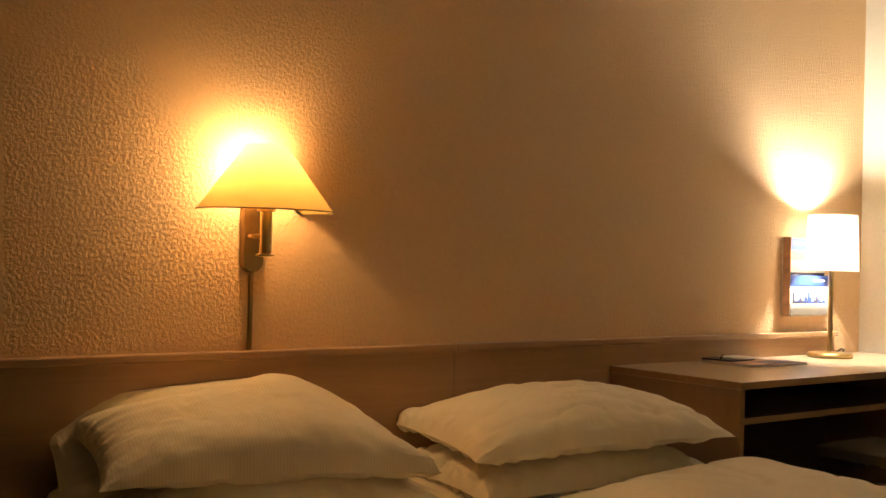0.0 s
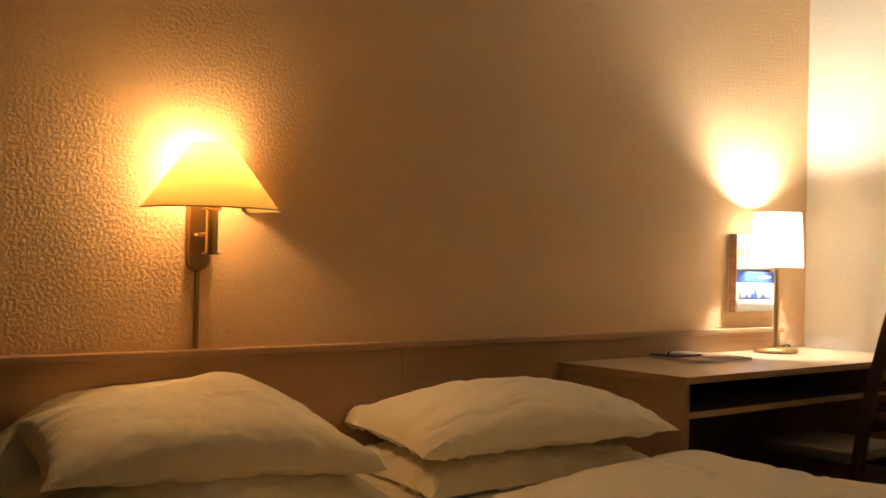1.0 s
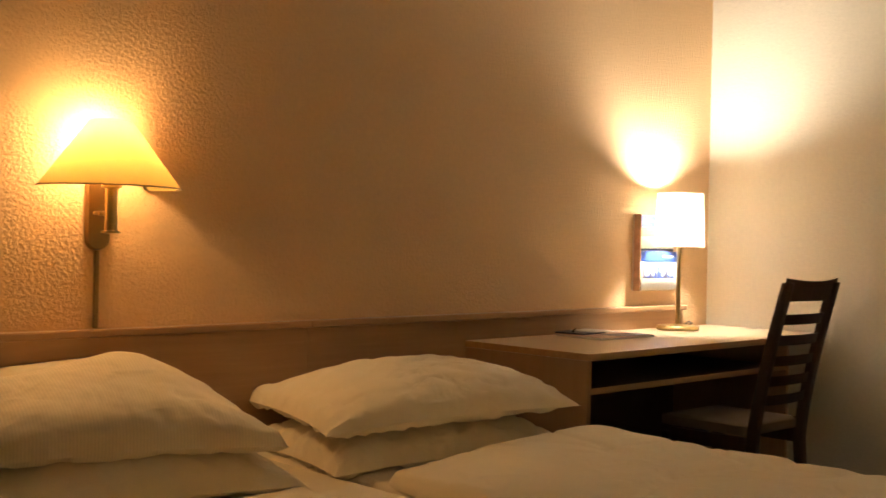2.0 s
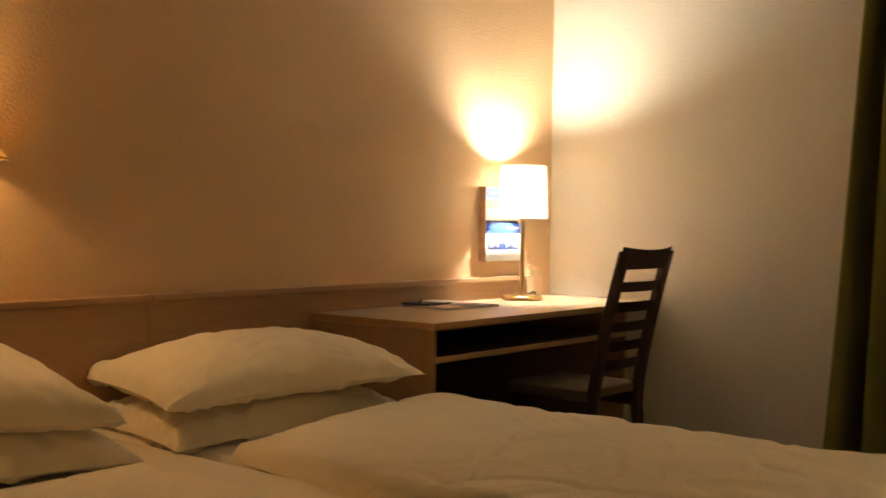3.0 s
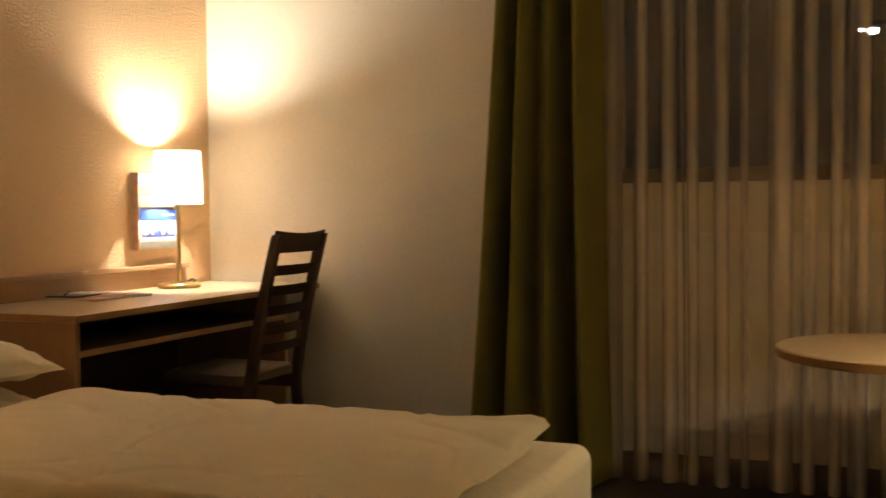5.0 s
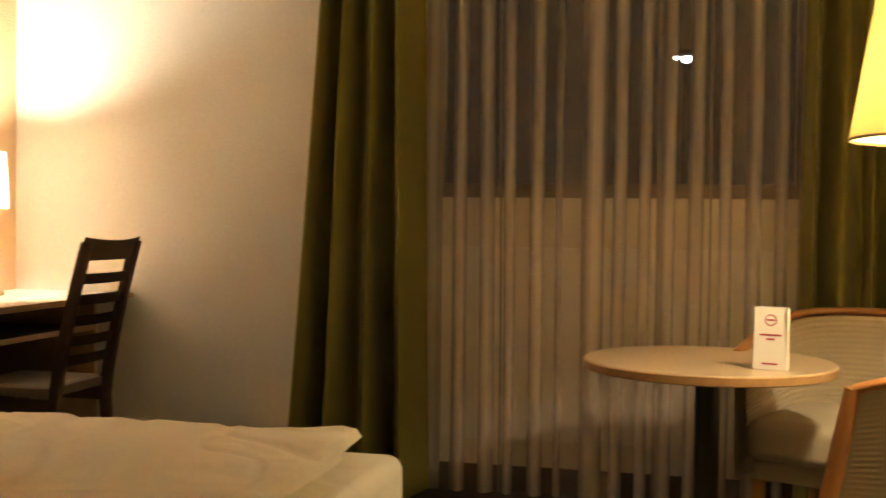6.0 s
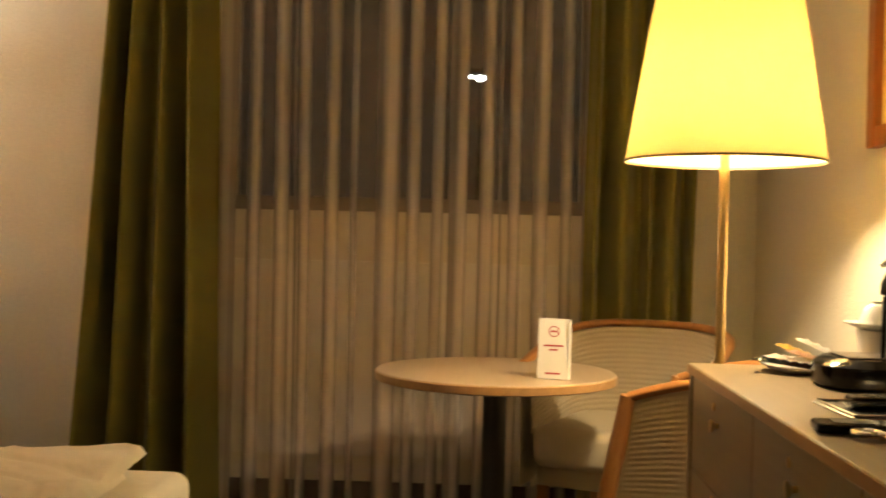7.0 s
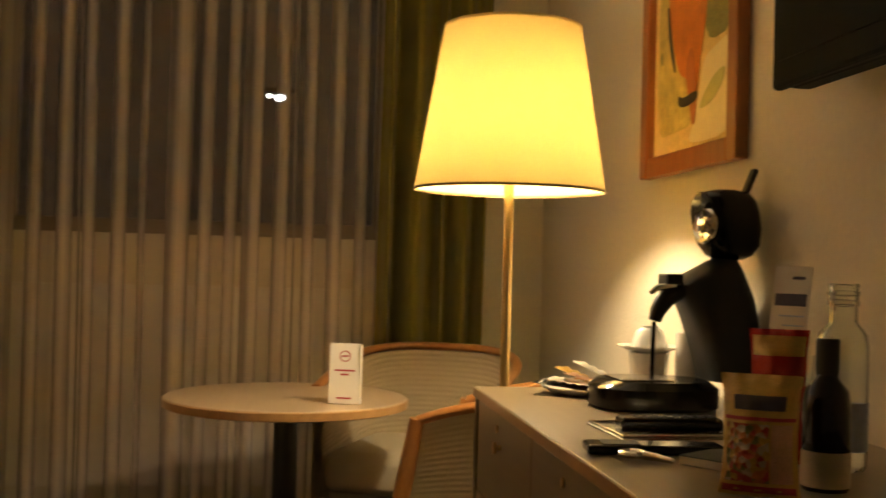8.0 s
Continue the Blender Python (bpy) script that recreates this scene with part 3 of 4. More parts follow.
bro = thing("brochure_holder", -0.435, -0.0, 0.913, 0, "clear wall holder with two tiers of brochures", "brochure holder")
part("back", box(-0.142, 0.142, -0.006, -0.001, 0.0, 0.325, 0.001), PAPER, bro)
part("side", box(-0.142, -0.138, -0.042, -0.0065, 0.0, 0.325, 0.001), PAPER_TAN, bro)
part("pocket", box(-0.137, 0.142, -0.044, -0.040, 0.0, 0.05, 0.001), ACRYLIC, bro, "clear pocket")
for nm, z0, z1, y, stripes, lab in (
        ("brochure", 0.006, 0.168, -0.034, ((0.0, 0.045, PAPER), (0.046, 0.115, PAPER_SKY), (0.116, 0.162, PAPER_BLUE)), "white and blue brochure with a city skyline picture"),
        ("brochure", 0.13, 0.32, -0.016, ((0.0, 0.05, PAPER_DARK), (0.051, 0.10, PAPER), (0.101, 0.14, PAPER_TAN), (0.141, 0.19, PAPER_BLUE)), "brochure with tan picture and dark blue heading")):
    b = thing(nm, -0.433, y, 0.913 + z0, 0, lab, "brochure", "brochures in the wall holder")
    part("pages", box(-0.134, 0.136, 0.0, 0.012, 0.0, z1 - z0, 0.001), PAPER, b)
    for a, c, m in stripes:
        part("print", box(-0.132, 0.134, -0.0012, -0.0004, a + 0.001, c, 0), m, b)
    if z0 < 0.1:
        rnd = random.Random(5)
        x = -0.131
        while x < 0.115:
            w, hgt = 0.008 + 0.012 * rnd.random(), 0.008 + 0.02 * rnd.random() + (0.02 if rnd.random() > 0.75 else 0)
            part("skyline", box(x, x + w, -0.002, -0.0014, 0.047, 0.047 + hgt, 0), rnd.choice((PAPER_DARK, PAPER_BLUE, PAPER_TAN)), b)
            x += w + 0.002 * rnd.random()
        part("heading", box(0.03, 0.11, -0.002, -0.0014, 0.138, 0.145, 0), PAPER, b)
    else:
        part("heading", box(-0.08, -0.02, -0.002, -0.0014, 0.165, 0.172, 0), PAPER, b)

mag = thing("magazine", -0.985, -0.17, 0.7518, -4, "glossy magazine lying flat on the desk", "magazine")
part("pages", box(-0.16, 0.15, -0.13, 0.10, 0, 0.007, 0.002), PAPER, mag)
part("cover", box(-0.161, 0.151, -0.131, 0.101, 0.0072, 0.0086, 0.0005), PAPER_TAN, mag, "tan and white cover")
part("photo", box(-0.05, 0.145, -0.125, -0.03, 0.0089, 0.0094, 0), PAPER_DARK, mag)
part("heading", box(-0.05, 0.145, 0.03, 0.09, 0.0089, 0.0094, 0), PAPER, mag)
fold = thing("leaflet", -1.04, -0.12, 0.7615, 8, "dark folder with a pen lying on the magazine", "leaflet")
part("cover", box(-0.10, 0.06, -0.06, 0.07, 0, 0.006, 0.002), PAPER_DARK, fold)
part("page", box(-0.02, 0.10, -0.07, 0.05, 0.0064, 0.009, 0.001), PAPER, fold)
pen = thing("pen", -1.10, -0.12, 0.775, 35, "dark ball pen on the leaflet", "pen")
part("barrel", tube([(-0.065, 0, 0), (0.06, 0, 0), (0.072, 0, 0)], [0.0045, 0.0045, 0.001], 10), BLACK_GLOSS, pen, smooth=True)
part("clip", box(-0.06, -0.02, -0.001, 0.001, 0.0046, 0.0062, 0), CHROME, pen)

# ---- desk chair ----
dc = thing("desk_chair", -0.706, -0.624, 0, 0, "dark-stained ladder-back chair with a padded fabric seat", "chair")


def back_line(z):
    """how far the back leans at a height"""
    return -0.135 - 0.0 * z - 0.13 * max(0.0, (z - 0.40) / 0.6) ** 1.3


for sx in (-1, 1):
    post = box(-0.0155, 0.0155, -0.018, 0.018, 0, 1, 0)
    bmesh.ops.subdivide_edges(post, edges=[e for e in post.edges if abs(e.verts[0].co.z - e.verts[1].co.z) > 0.5], cuts=14)
    for v in post.verts:
        z = v.co.z * 0.985
        lean = back_line(z) - 0.03 * max(0, 0.40 - z) / 0.4
        v.co = Vector((v.co.x + sx * 0.168, v.co.y * (1.15 - 0.25 * abs(z - 0.45)) + lean, z))
    bmesh.ops.bevel(post, geom=[e for e in post.edges if len(e.link_faces) == 2 and e.calc_face_angle() > 1], offset=0.004, segments=2, profile=0.5, affect="EDGES")
    part("back_post", post, DARK_WOOD, dc, smooth=True)
    leg = box(-0.017, 0.017, -0.017, 0.017, 0, 0.405, 0.004)
    for v in leg.verts:
        k = 0.8 + 0.2 * v.co.z / 0.4
        v.co = Vector((v.co.x * k + sx * 0.175, v.co.y * k + 0.22, v.co.z))
    part("front_leg", leg, DARK_WOOD, dc)
    part("side_rail", box(sx * 0.175 - 0.011, sx * 0.175 + 0.011, -0.115, 0.2, 0.375, 0.425, 0.003), DARK_WOOD, dc)
    part("stretcher", box(sx * 0.175 - 0.008, sx * 0.175 + 0.008, -0.12, 0.2, 0.2, 0.225, 0.003), DARK_WOOD, dc)
part("front_rail", box(-0.155, 0.155, 0.209, 0.231, 0.375, 0.425, 0.003), DARK_WOOD, dc)


def slat(z0, z1, bow=0.022, wide=0.153, crown=0.0):
    def fn(u, v):
        x = -wide + 2 * wide * u
        c = 1 - (x / wide) ** 2
        z = z0 + (z1 - z0) * v + crown * c * v
        return Vector((x, back_line(z) - bow * c, z))
    return sheet_mesh(16, 3, fn, 0.014)


part("top_rail", slat(0.918, 1.002, 0.02, 0.188, -0.012), DARK_WOOD, dc, "broad curved top rail", True)
for z in (0.853, 0.778, 0.703, 0.63, 0.56):
    part("slat", slat(z - 0.019, z + 0.019), DARK_WOOD, dc, smooth=True)
seat = mattress_mesh(-0.195, 0.195, -0.13, 0.25, 0.427, 0.475)
bmesh.ops.subdivide_edges(seat, edges=[e for e in seat.edges if e.calc_length() > 0.2], cuts=4, use_grid_fill=True)
part("seat", seat, SEAT_CLOTH, dc, "padded grey-beige seat", True)

# ---- curtains ----
def pleats(y_top, y_bot, x, count, depth, z0, z1, seed, n=220, omega=0.0, uneven=0.35):
    """hanging cloth in folds; y_top and y_bot are the two ends along the rail and at the hem"""
    phases = [0.0]
    rnd = random.Random(seed)
    for i in range(count):
        phases.append(phases[-1] + 1 + uneven * (rnd.random() - 0.5) * 2)
    total = phases[-1]
    amps = [1 + uneven * (rnd.random() - 0.5) * 1.6 for i in range(count + 1)]

    def fn(u, v):
        w = u * total
        k = max(i for i, ph in enumerate(phases) if ph <= w + 1e-9)
        k = min(k, count - 1)
        local = (w - phases[k]) / (phases[k + 1] - phases[k])
        amp = amps[k] + (amps[k + 1] - amps[k]) * local
        z = z1 + (z0 - z1) * v
        y = (y_top[0] + (y_top[1] - y_top[0]) * u) * (1 - v) + (y_bot[0] + (y_bot[1] - y_bot[0]) * u) * v
        ang = 2 * math.pi * local
        dd = depth * amp * (0.75 + 0.35 * v + 0.15 * noise.noise(Vector((u * 9, v * 1.5, seed))))
        y += omega * math.sin(ang) * (y_top[1] - y_top[0]) / count + 0.006 * noise.noise(Vector((u * 5, v * 2, seed + 2)))
        return Vector((x + dd * math.cos(ang) + 0.006 * noise.noise(Vector((u * 7, v * 2.5, seed + 7))), y, z))

    return fn


for y_top, y_bot, count, seed, lab in (((-1.53, -1.87), (-1.345, -1.955), 4, 5, "heavy olive green curtain drawn aside, hanging in deep folds"),
                                       ((-3.325, -3.75), (-3.315, -3.735), 5, 8, "heavy olive green curtain beside the floor lamp, drawn aside")):
    c = part("curtain", sheet_mesh(150, 22, pleats(y_top, y_bot, (-0.20 if count == 4 else -0.178), count, 0.10 if count == 4 else 0.062, 0.012, Z_TOP - 0.003, seed, uneven=0.6)), CURTAIN, None, lab, True)
    tagged(c, category="curtain", group="curtains at the window")

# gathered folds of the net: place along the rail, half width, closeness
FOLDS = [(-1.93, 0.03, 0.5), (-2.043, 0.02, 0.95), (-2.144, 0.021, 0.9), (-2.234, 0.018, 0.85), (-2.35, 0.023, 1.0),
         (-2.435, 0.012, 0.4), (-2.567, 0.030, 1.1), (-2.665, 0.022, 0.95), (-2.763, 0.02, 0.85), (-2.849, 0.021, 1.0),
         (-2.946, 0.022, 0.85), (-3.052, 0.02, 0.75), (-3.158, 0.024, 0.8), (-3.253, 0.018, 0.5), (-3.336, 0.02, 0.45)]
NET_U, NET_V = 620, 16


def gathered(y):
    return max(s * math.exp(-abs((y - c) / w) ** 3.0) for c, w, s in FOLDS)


def net_fn(u, v):
    y = -1.84 - 1.56 * u
    drift = 0.014 * v * noise.noise(Vector((u * 8, v * 1.3, 4.4))) + 0.004 * noise.noise(Vector((u * 20, v * 3, 1.4)))
    k = gathered(y)
    return Vector((-0.08 - 0.030 * k * (0.8 + 0.3 * v)  - 0.006 * noise.noise(Vector((u * 30, v * 2, 7))), y + drift, Z_TOP - 0.003 + (0.011 - Z_TOP) * v))


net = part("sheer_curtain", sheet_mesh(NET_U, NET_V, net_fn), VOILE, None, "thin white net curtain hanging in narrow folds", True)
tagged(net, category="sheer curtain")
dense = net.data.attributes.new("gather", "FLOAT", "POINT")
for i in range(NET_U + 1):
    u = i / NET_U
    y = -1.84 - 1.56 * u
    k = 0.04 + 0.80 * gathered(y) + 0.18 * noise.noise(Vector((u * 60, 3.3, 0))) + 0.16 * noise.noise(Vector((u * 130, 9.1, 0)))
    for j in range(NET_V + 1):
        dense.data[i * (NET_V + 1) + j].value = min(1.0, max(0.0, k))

rad = thing("radiator", -0.002, -2.583, 0.205, 0, "white panel radiator behind the net curtain", "radiator")
part("panel", box(-0.028, -0.006, -0.652, 0.652, 0.0, 0.768, 0.004), RADIATOR, rad)
for i in range(3):
    part("bracket", box(-0.006, 0.0, -0.45 + 0.45 * i - 0.02, -0.45 + 0.45 * i + 0.02, 0.1, 0.7, 0), RADIATOR, rad)

# ---- round table and card ----
tb = thing("round_table", -0.90, -2.99, 0, 0, "small round beech table on a black column", "table")
part("tabletop", lathe([(0.0, 0.633), (0.368, 0.633), (0.372, 0.635), (0.372, 0.660), (0.369, 0.663), (0.0, 0.663)], 72), DESKTOP, tb, "round pale beech top", True)
part("edge_band", lathe([(0.3722, 0.635), (0.375, 0.637), (0.375, 0.6585), (0.3722, 0.660)], 72), BEECH_EDGE, tb, "honey-coloured beech edge", True)
part("column", lathe([(0.037, 0.03), (0.037, 0.626), (0.09, 0.6325), (0.0, 0.6325)], 28), BLACK_METAL, tb, "black metal column", True)
part("foot", lathe([(0.0, 0.0), (0.21, 0.0), (0.215, 0.006), (0.20, 0.018), (0.05, 0.0295), (0.0, 0.0295)], 40), BLACK_METAL, tb, smooth=True)

card = thing("table_card", -1.08, -3.16, 0.6635, -105, "white folded table card with red print", "card")
part("front", box(-0.046, 0.046, -0.019, -0.0182, 0.0, 0.176, 0), PAPER, card, m=pose(0, 0, 0, -4, 0, 0))
part("back", box(-0.046, 0.046, 0.0182, 0.019, 0.0, 0.176, 0), PAPER, card, m=pose(0, 0, 0, 4, 0, 0))
part("spine", box(0.0462, 0.0467, -0.017, 0.017, 0.0, 0.174, 0), PAPER, card)
fm = pose(0, 0, 0, -4, 0, 0)
ring = bmesh.new()
for i in range(24):
    a, b = 2 * math.pi * i / 24, 2 * math.pi * (i + 1) / 24
    ring.faces.new([ring.verts.new((r * math.cos(t), -0.0197, 0.139 + r * math.sin(t))) for r, t in ((0.0135, a), (0.0135, b), (0.0165, b), (0.0165, a))])
part("emblem", ring, PAPER_RED, card, "red ring emblem", m=fm)
part("emblem_bar", box(-0.010, 0.010, -0.0199, -0.0194, 0.137, 0.142, 0), PAPER_RED, card, m=fm)
for x0, x1, z in ((-0.03, 0.03, 0.095), (-0.012, 0.012, 0.083), (-0.022, 0.022, 0.014)):
    part("text_bar", box(x0, x1, -0.0199, -0.0194, z, z + 0.005, 0), PAPER_RED, card, m=fm)


# ---- tub armchairs ----
def armchair(name, m, lab, W=0.31, top=0.775, power=2.6, post_top=0.52):
    """a tub chair facing local -y: honey wood rail on ribbed upholstery"""
    ch = new(name)
    ch.empty_display_size = 0.05
    ch.matrix_basis = m
    tagged(ch, lab, "armchair", "armchairs at the round table")
    D = 0.27
    sw = W - 0.05

    def rim_at(u, off=0.0):
        a = radians(-118 + 236 * u)   # 0 at the back
        s, c = math.sin(a), math.cos(a)
        x = (W + off) * math.copysign(abs(s) ** 0.8, s)
        y = (D + off) * math.copysign(abs(c) ** 0.85, c)
        if abs(a) > radians(90):
            y = -(abs(a) - radians(90)) / radians(28) * 0.25
            x = (W + off) * math.copysign(1, s)
        k = 1 - (abs(a) / radians(118)) ** power
        return Vector((x, y, 0.655 + (top - 0.655) * k))

    n = 56
    part("rail", tube([rim_at(i / n) for i in range(n + 1)], 0.02, 12, flat=0.75), CHAIR_WOOD, ch, "curved honey-coloured wooden rail", True)

    def shell(off):
        def fn(u, v):
            p = rim_at(u, off)
            z1 = p.z - 0.012
            q = Vector((p.x * (1 - 0.1 * v), p.y * (1 - 0.1 * v) if p.y > 0 else p.y * (1 + 0.28 * v), z1 + (0.26 - z1) * v))
            rib = (0.0008 if off < 0 else 0.0003) * math.sin(v * 54 * math.pi)
            d = Vector((p.x, p.y if p.y > 0 else 0, 0)).normalized()
            return q + d * (rib - 0.012 + 0.5 * off)
        return fn
    part("inner_back", sheet_mesh(48, 216, shell(-0.014)), RIBBED, ch, "pale ribbed upholstery", True)
    part("outer_back", sheet_mesh(48, 216, shell(0.014)), RIBBED, ch, "pale ribbed upholstery", True)
    for sx in (-1, 1):
        e = rim_at(1.0 if sx > 0 else 0.0)
        part("front_post", tube([(e.x, e.y - 0.002, e.z + 0.004), (e.x, e.y - 0.03, 0.52), (e.x * 0.99, e.y - 0.075, 0.3), (e.x * 0.98, e.y - 0.09, 0.0)] if post_top > 0.4 else [(e.x * 0.8, e.y + 0.05, 0.2545), (e.x * 0.8, e.y + 0.03, 0.0)], [0.023, 0.025, 0.024, 0.017] if post_top > 0.4 else [0.022, 0.016], 12), CHAIR_WOOD, ch, smooth=True)
        part("back_leg", tube([(sx * 0.19, 0.17, 0.27), (sx * 0.2, 0.2, 0.0)], [0.02, 0.014], 10), CHAIR_WOOD, ch, smooth=True)
    part("seat_frame", box(-sw - 0.002, sw + 0.002, -0.25, 0.2, 0.255, 0.32, 0.01), RIBBED, ch)
    cush = mattress_mesh(-sw, sw, -0.30, 0.21, 0.322, 0.455)
    for v in cush.verts:
        if v.co.z > 0.4:
            v.co.z += 0.025 * math.cos(v.co.x / sw * 1.4) * math.cos((v.co.y + 0.045) / 0.255 * 1.4)
    part("seat_cushion", cush, RIBBED, ch, "thick beige seat cushion", True)
    return ch


armchair("armchair", pose(-0.535, -3.47, 0, 0, 0, -114), "tub armchair with honey wood rail behind the round table", post_top=0.3)
armchair("armchair", pose(-1.239, -3.679, 0, 0, 0, 155), "tub armchair with honey wood rail beside the cabinet", 0.25, 0.738, 5.0)

# ---- floor lamp ----
fl = thing("floor_lamp", -1.56, -3.54, 0, 0, "tall brass floor lamp with a large glowing yellow shade", "floor lamp")
part("base", lathe([(0.0, 0.0), (0.112, 0.0), (0.115, 0.005), (0.113, 0.015), (0.03, 0.026), (0.0, 0.026)], 48), BRASS, fl, smooth=True)
part("pole", lathe([(0.0125, 0.0262), (0.0125, 1.31), (0.0, 1.31)], 20), BRASS, fl, "polished brass pole", True)
part("socket", lathe([(0.02, 1.3103), (0.02, 1.37), (0.0, 1.37)], 20), BRASS, fl, smooth=True)
part("bulb", lathe([(0, 1.3705), (0.02, 1.379), (0.044, 1.404), (0.05, 1.43), (0.043, 1.457), (0.022, 1.475), (0, 1.48)], 16), BULB_FLOOR, fl, "glowing bulb", True)
SB, ST, RB, RT = 1.273, 1.692, 0.245, 0.176
shade = part("shade", lathe([(RB, SB), (RT, ST), (RT - 0.002, ST), (RB - 0.002, SB), (RB, SB)], 72), SHADE_FLOOR, fl, "large tapered yellow fabric shade", True)
part("lower_rim", lathe([(RB + 0.001, SB - 0.002), (RB + 0.0015, SB + 0.004), (RB - 0.003, SB + 0.004), (RB - 0.003, SB - 0.002), (RB + 0.001, SB - 0.002)], 72), DULL_BRASS, shade, smooth=True)
part("upper_rim", lathe([(RT + 0.001, ST - 0.004), (RT + 0.001, ST + 0.002), (RT - 0.003, ST + 0.002), (RT - 0.003, ST - 0.004), (RT + 0.001, ST - 0.004)], 72), SHADE_FLOOR, shade, smooth=True)
for k in range(3):
    a = k * 2.094 + 0.4
    part("spoke", tube([(0.02 * math.cos(a), 0.02 * math.sin(a), 1.36), ((RB - 0.016) * math.cos(a), (RB - 0.016) * math.sin(a), 1.36)], 0.0025, 6), DULL_BRASS, fl)

# ---- cabinet ----
CX0, CX1, CF, CT = -3.45, -1.698, -3.437, 0.788
cab = thing("cabinet", (CX0 + CX1) / 2, Y_SOUTH + 0.002, 0, 0, "low beech cabinet with drawers along the wall", "cabinet")
cw = (CX1 - CX0) / 2
dep = CF - Y_SOUTH - 0.002
part("top", box(-cw, cw, 0.0, dep, CT - 0.024, CT, 0.003), CABINET, cab, "pale laminate top")
part("edge_band", box(-cw, cw, dep + 0.0003, dep + 0.0018, CT - 0.022, CT - 0.002, 0), BEECH_EDGE, cab)
part("body", box(-cw + 0.004, cw - 0.004, 0.0, dep - 0.03, 0.06, CT - 0.0245, 0.002), CABINET, cab)
part("plinth", box(-cw + 0.03, cw - 0.03, 0.0, dep - 0.06, 0.0, 0.0595, 0), DARK_WOOD, cab)
part("side_panel", box(cw - 0.022, cw - 0.001, 0.0, dep - 0.004, 0.0602, CT - 0.0248, 0.001), CABINET, cab)
n = 3
bw = (2 * cw - 0.03) / n
for i in range(n):
    x0 = -cw + 0.005 + i * bw
    for z0, z1, nm in ((0.07, 0.545, "door"), (0.549, CT - 0.028, "drawer")):
        dr = part(nm, box(x0, x0 + bw - 0.004, dep - 0.0295, dep - 0.008, z0, z1, 0.002), CABINET, cab)
        zk = z1 - 0.068 if nm == "drawer" else z1 - 0.05
        part("knob", lathe([(0.0, 0), (0.006, 0.0), (0.006, 0.008), (0.013, 0.012), (0.014, 0.017), (0.0, 0.02)], 16), BRASS, dr, "small brass knob", True, Matrix.Translation((x0 + bw / 2, dep - 0.0078, zk)) @ pose(0, 0, 0, -90, 0, 0))
        part("lock", lathe([(0.0, 0), (0.009, 0.0), (0.009, 0.003), (0.0, 0.004)], 16), BRASS, dr, "round brass lock", True, Matrix.Translation((x0 + bw / 2 + 0.045, dep - 0.0078, zk + 0.033)) @ pose(0, 0, 0, -90, 0, 0))

# ---- on the wall above the cabinet ----
pic = thing("picture", -1.651, Y_SOUTH + 0.001, 1.335, 0, "abstract orange and cream painting in a reddish wood frame", "picture")
PW, PH = 0.333, 0.98
part("frame_side", box(-PW, -PW + 0.055, 0.0, 0.035, 0.0, PH, 0.005), FRAME_WOOD, pic)
part("frame_side", box(PW - 0.055, PW, 0.0, 0.035, 0.0, PH, 0.005), FRAME_WOOD, pic)
part("frame_rail", box(-PW + 0.0555, PW - 0.0555, 0.0, 0.034, 0.0, 0.055, 0.005), FRAME_WOOD, pic)
part("frame_rail", box(-PW + 0.0555, PW - 0.0555, 0.0, 0.034, PH - 0.055, PH, 0.005), FRAME_WOOD, pic)
part("canvas", box(-PW + 0.05, PW - 0.05, 0.004, 0.012, 0.05, PH - 0.05, 0), CANVAS, pic)


def blot(pts, y):
    b = bmesh.new()
    b.faces.new([b.verts.new((x, y, z)) for x, z in pts])
    r = bmesh.ops.extrude_face_region(b, geom=b.faces[:])
    for v in r["geom"]:
        if isinstance(v, bmesh.types.BMVert):
            v.co.y -= 0.001
    return b


# across: 0 at the window side, 1 at the far side; up from the lower inner edge
def brush(outline, y, material):
    pts = [(0.283 - 0.566 * u, 0.055 + z) for u, z in outline]
    for k in range(2):   # round the corners off
        pts = [q for a, b in zip(pts, pts[1:] + pts[:1]) for q in ((0.8 * a[0] + 0.2 * b[0], 0.8 * a[1] + 0.2 * b[1]), (0.2 * a[0] + 0.8 * b[0], 0.2 * a[1] + 0.8 * b[1]))]
    part("paint", blot(pts, y), material, pic)


brush([(0.07, 0.05), (0.30, 0.055), (0.53, 0.06), (0.58, 0.30), (0.45, 0.62), (0.10, 0.66), (0.06, 0.35)], 0.0135, PAINT_WASH)
brush([(0.66, 0.25), (0.985, 0.262), (0.985, 0.86), (0.60, 0.86), (0.58, 0.5)], 0.0135, PAINT_OLIVE)
brush([(0.47, 0.012), (0.985, 0.012), (0.985, 0.255), (0.80, 0.235), (0.66, 0.22), (0.60, 0.14), (0.54, 0.06)], 0.0145, PAINT_CREAM)
brush([(0.18, 0.52), (0.22, 0.36), (0.30, 0.25), (0.37, 0.20), (0.45, 0.185), (0.52, 0.12), (0.58, 0.12), (0.60, 0.20), (0.66, 0.29), (0.70, 0.42), (0.66, 0.62), (0.5, 0.72), (0.28, 0.68)], 0.0155, PAINT_ORANGE)
brush([(0.47, 0.25), (0.44, 0.19), (0.50, 0.11), (0.53, 0.06), (0.57, 0.06), (0.59, 0.13), (0.56, 0.20), (0.52, 0.26)], 0.0165, PAINT_RUST)
brush([(0.185, 0.40), (0.21, 0.40), (0.25, 0.31), (0.315, 0.215), (0.295, 0.21), (0.22, 0.29)], 0.0165, PAINT_DARK)
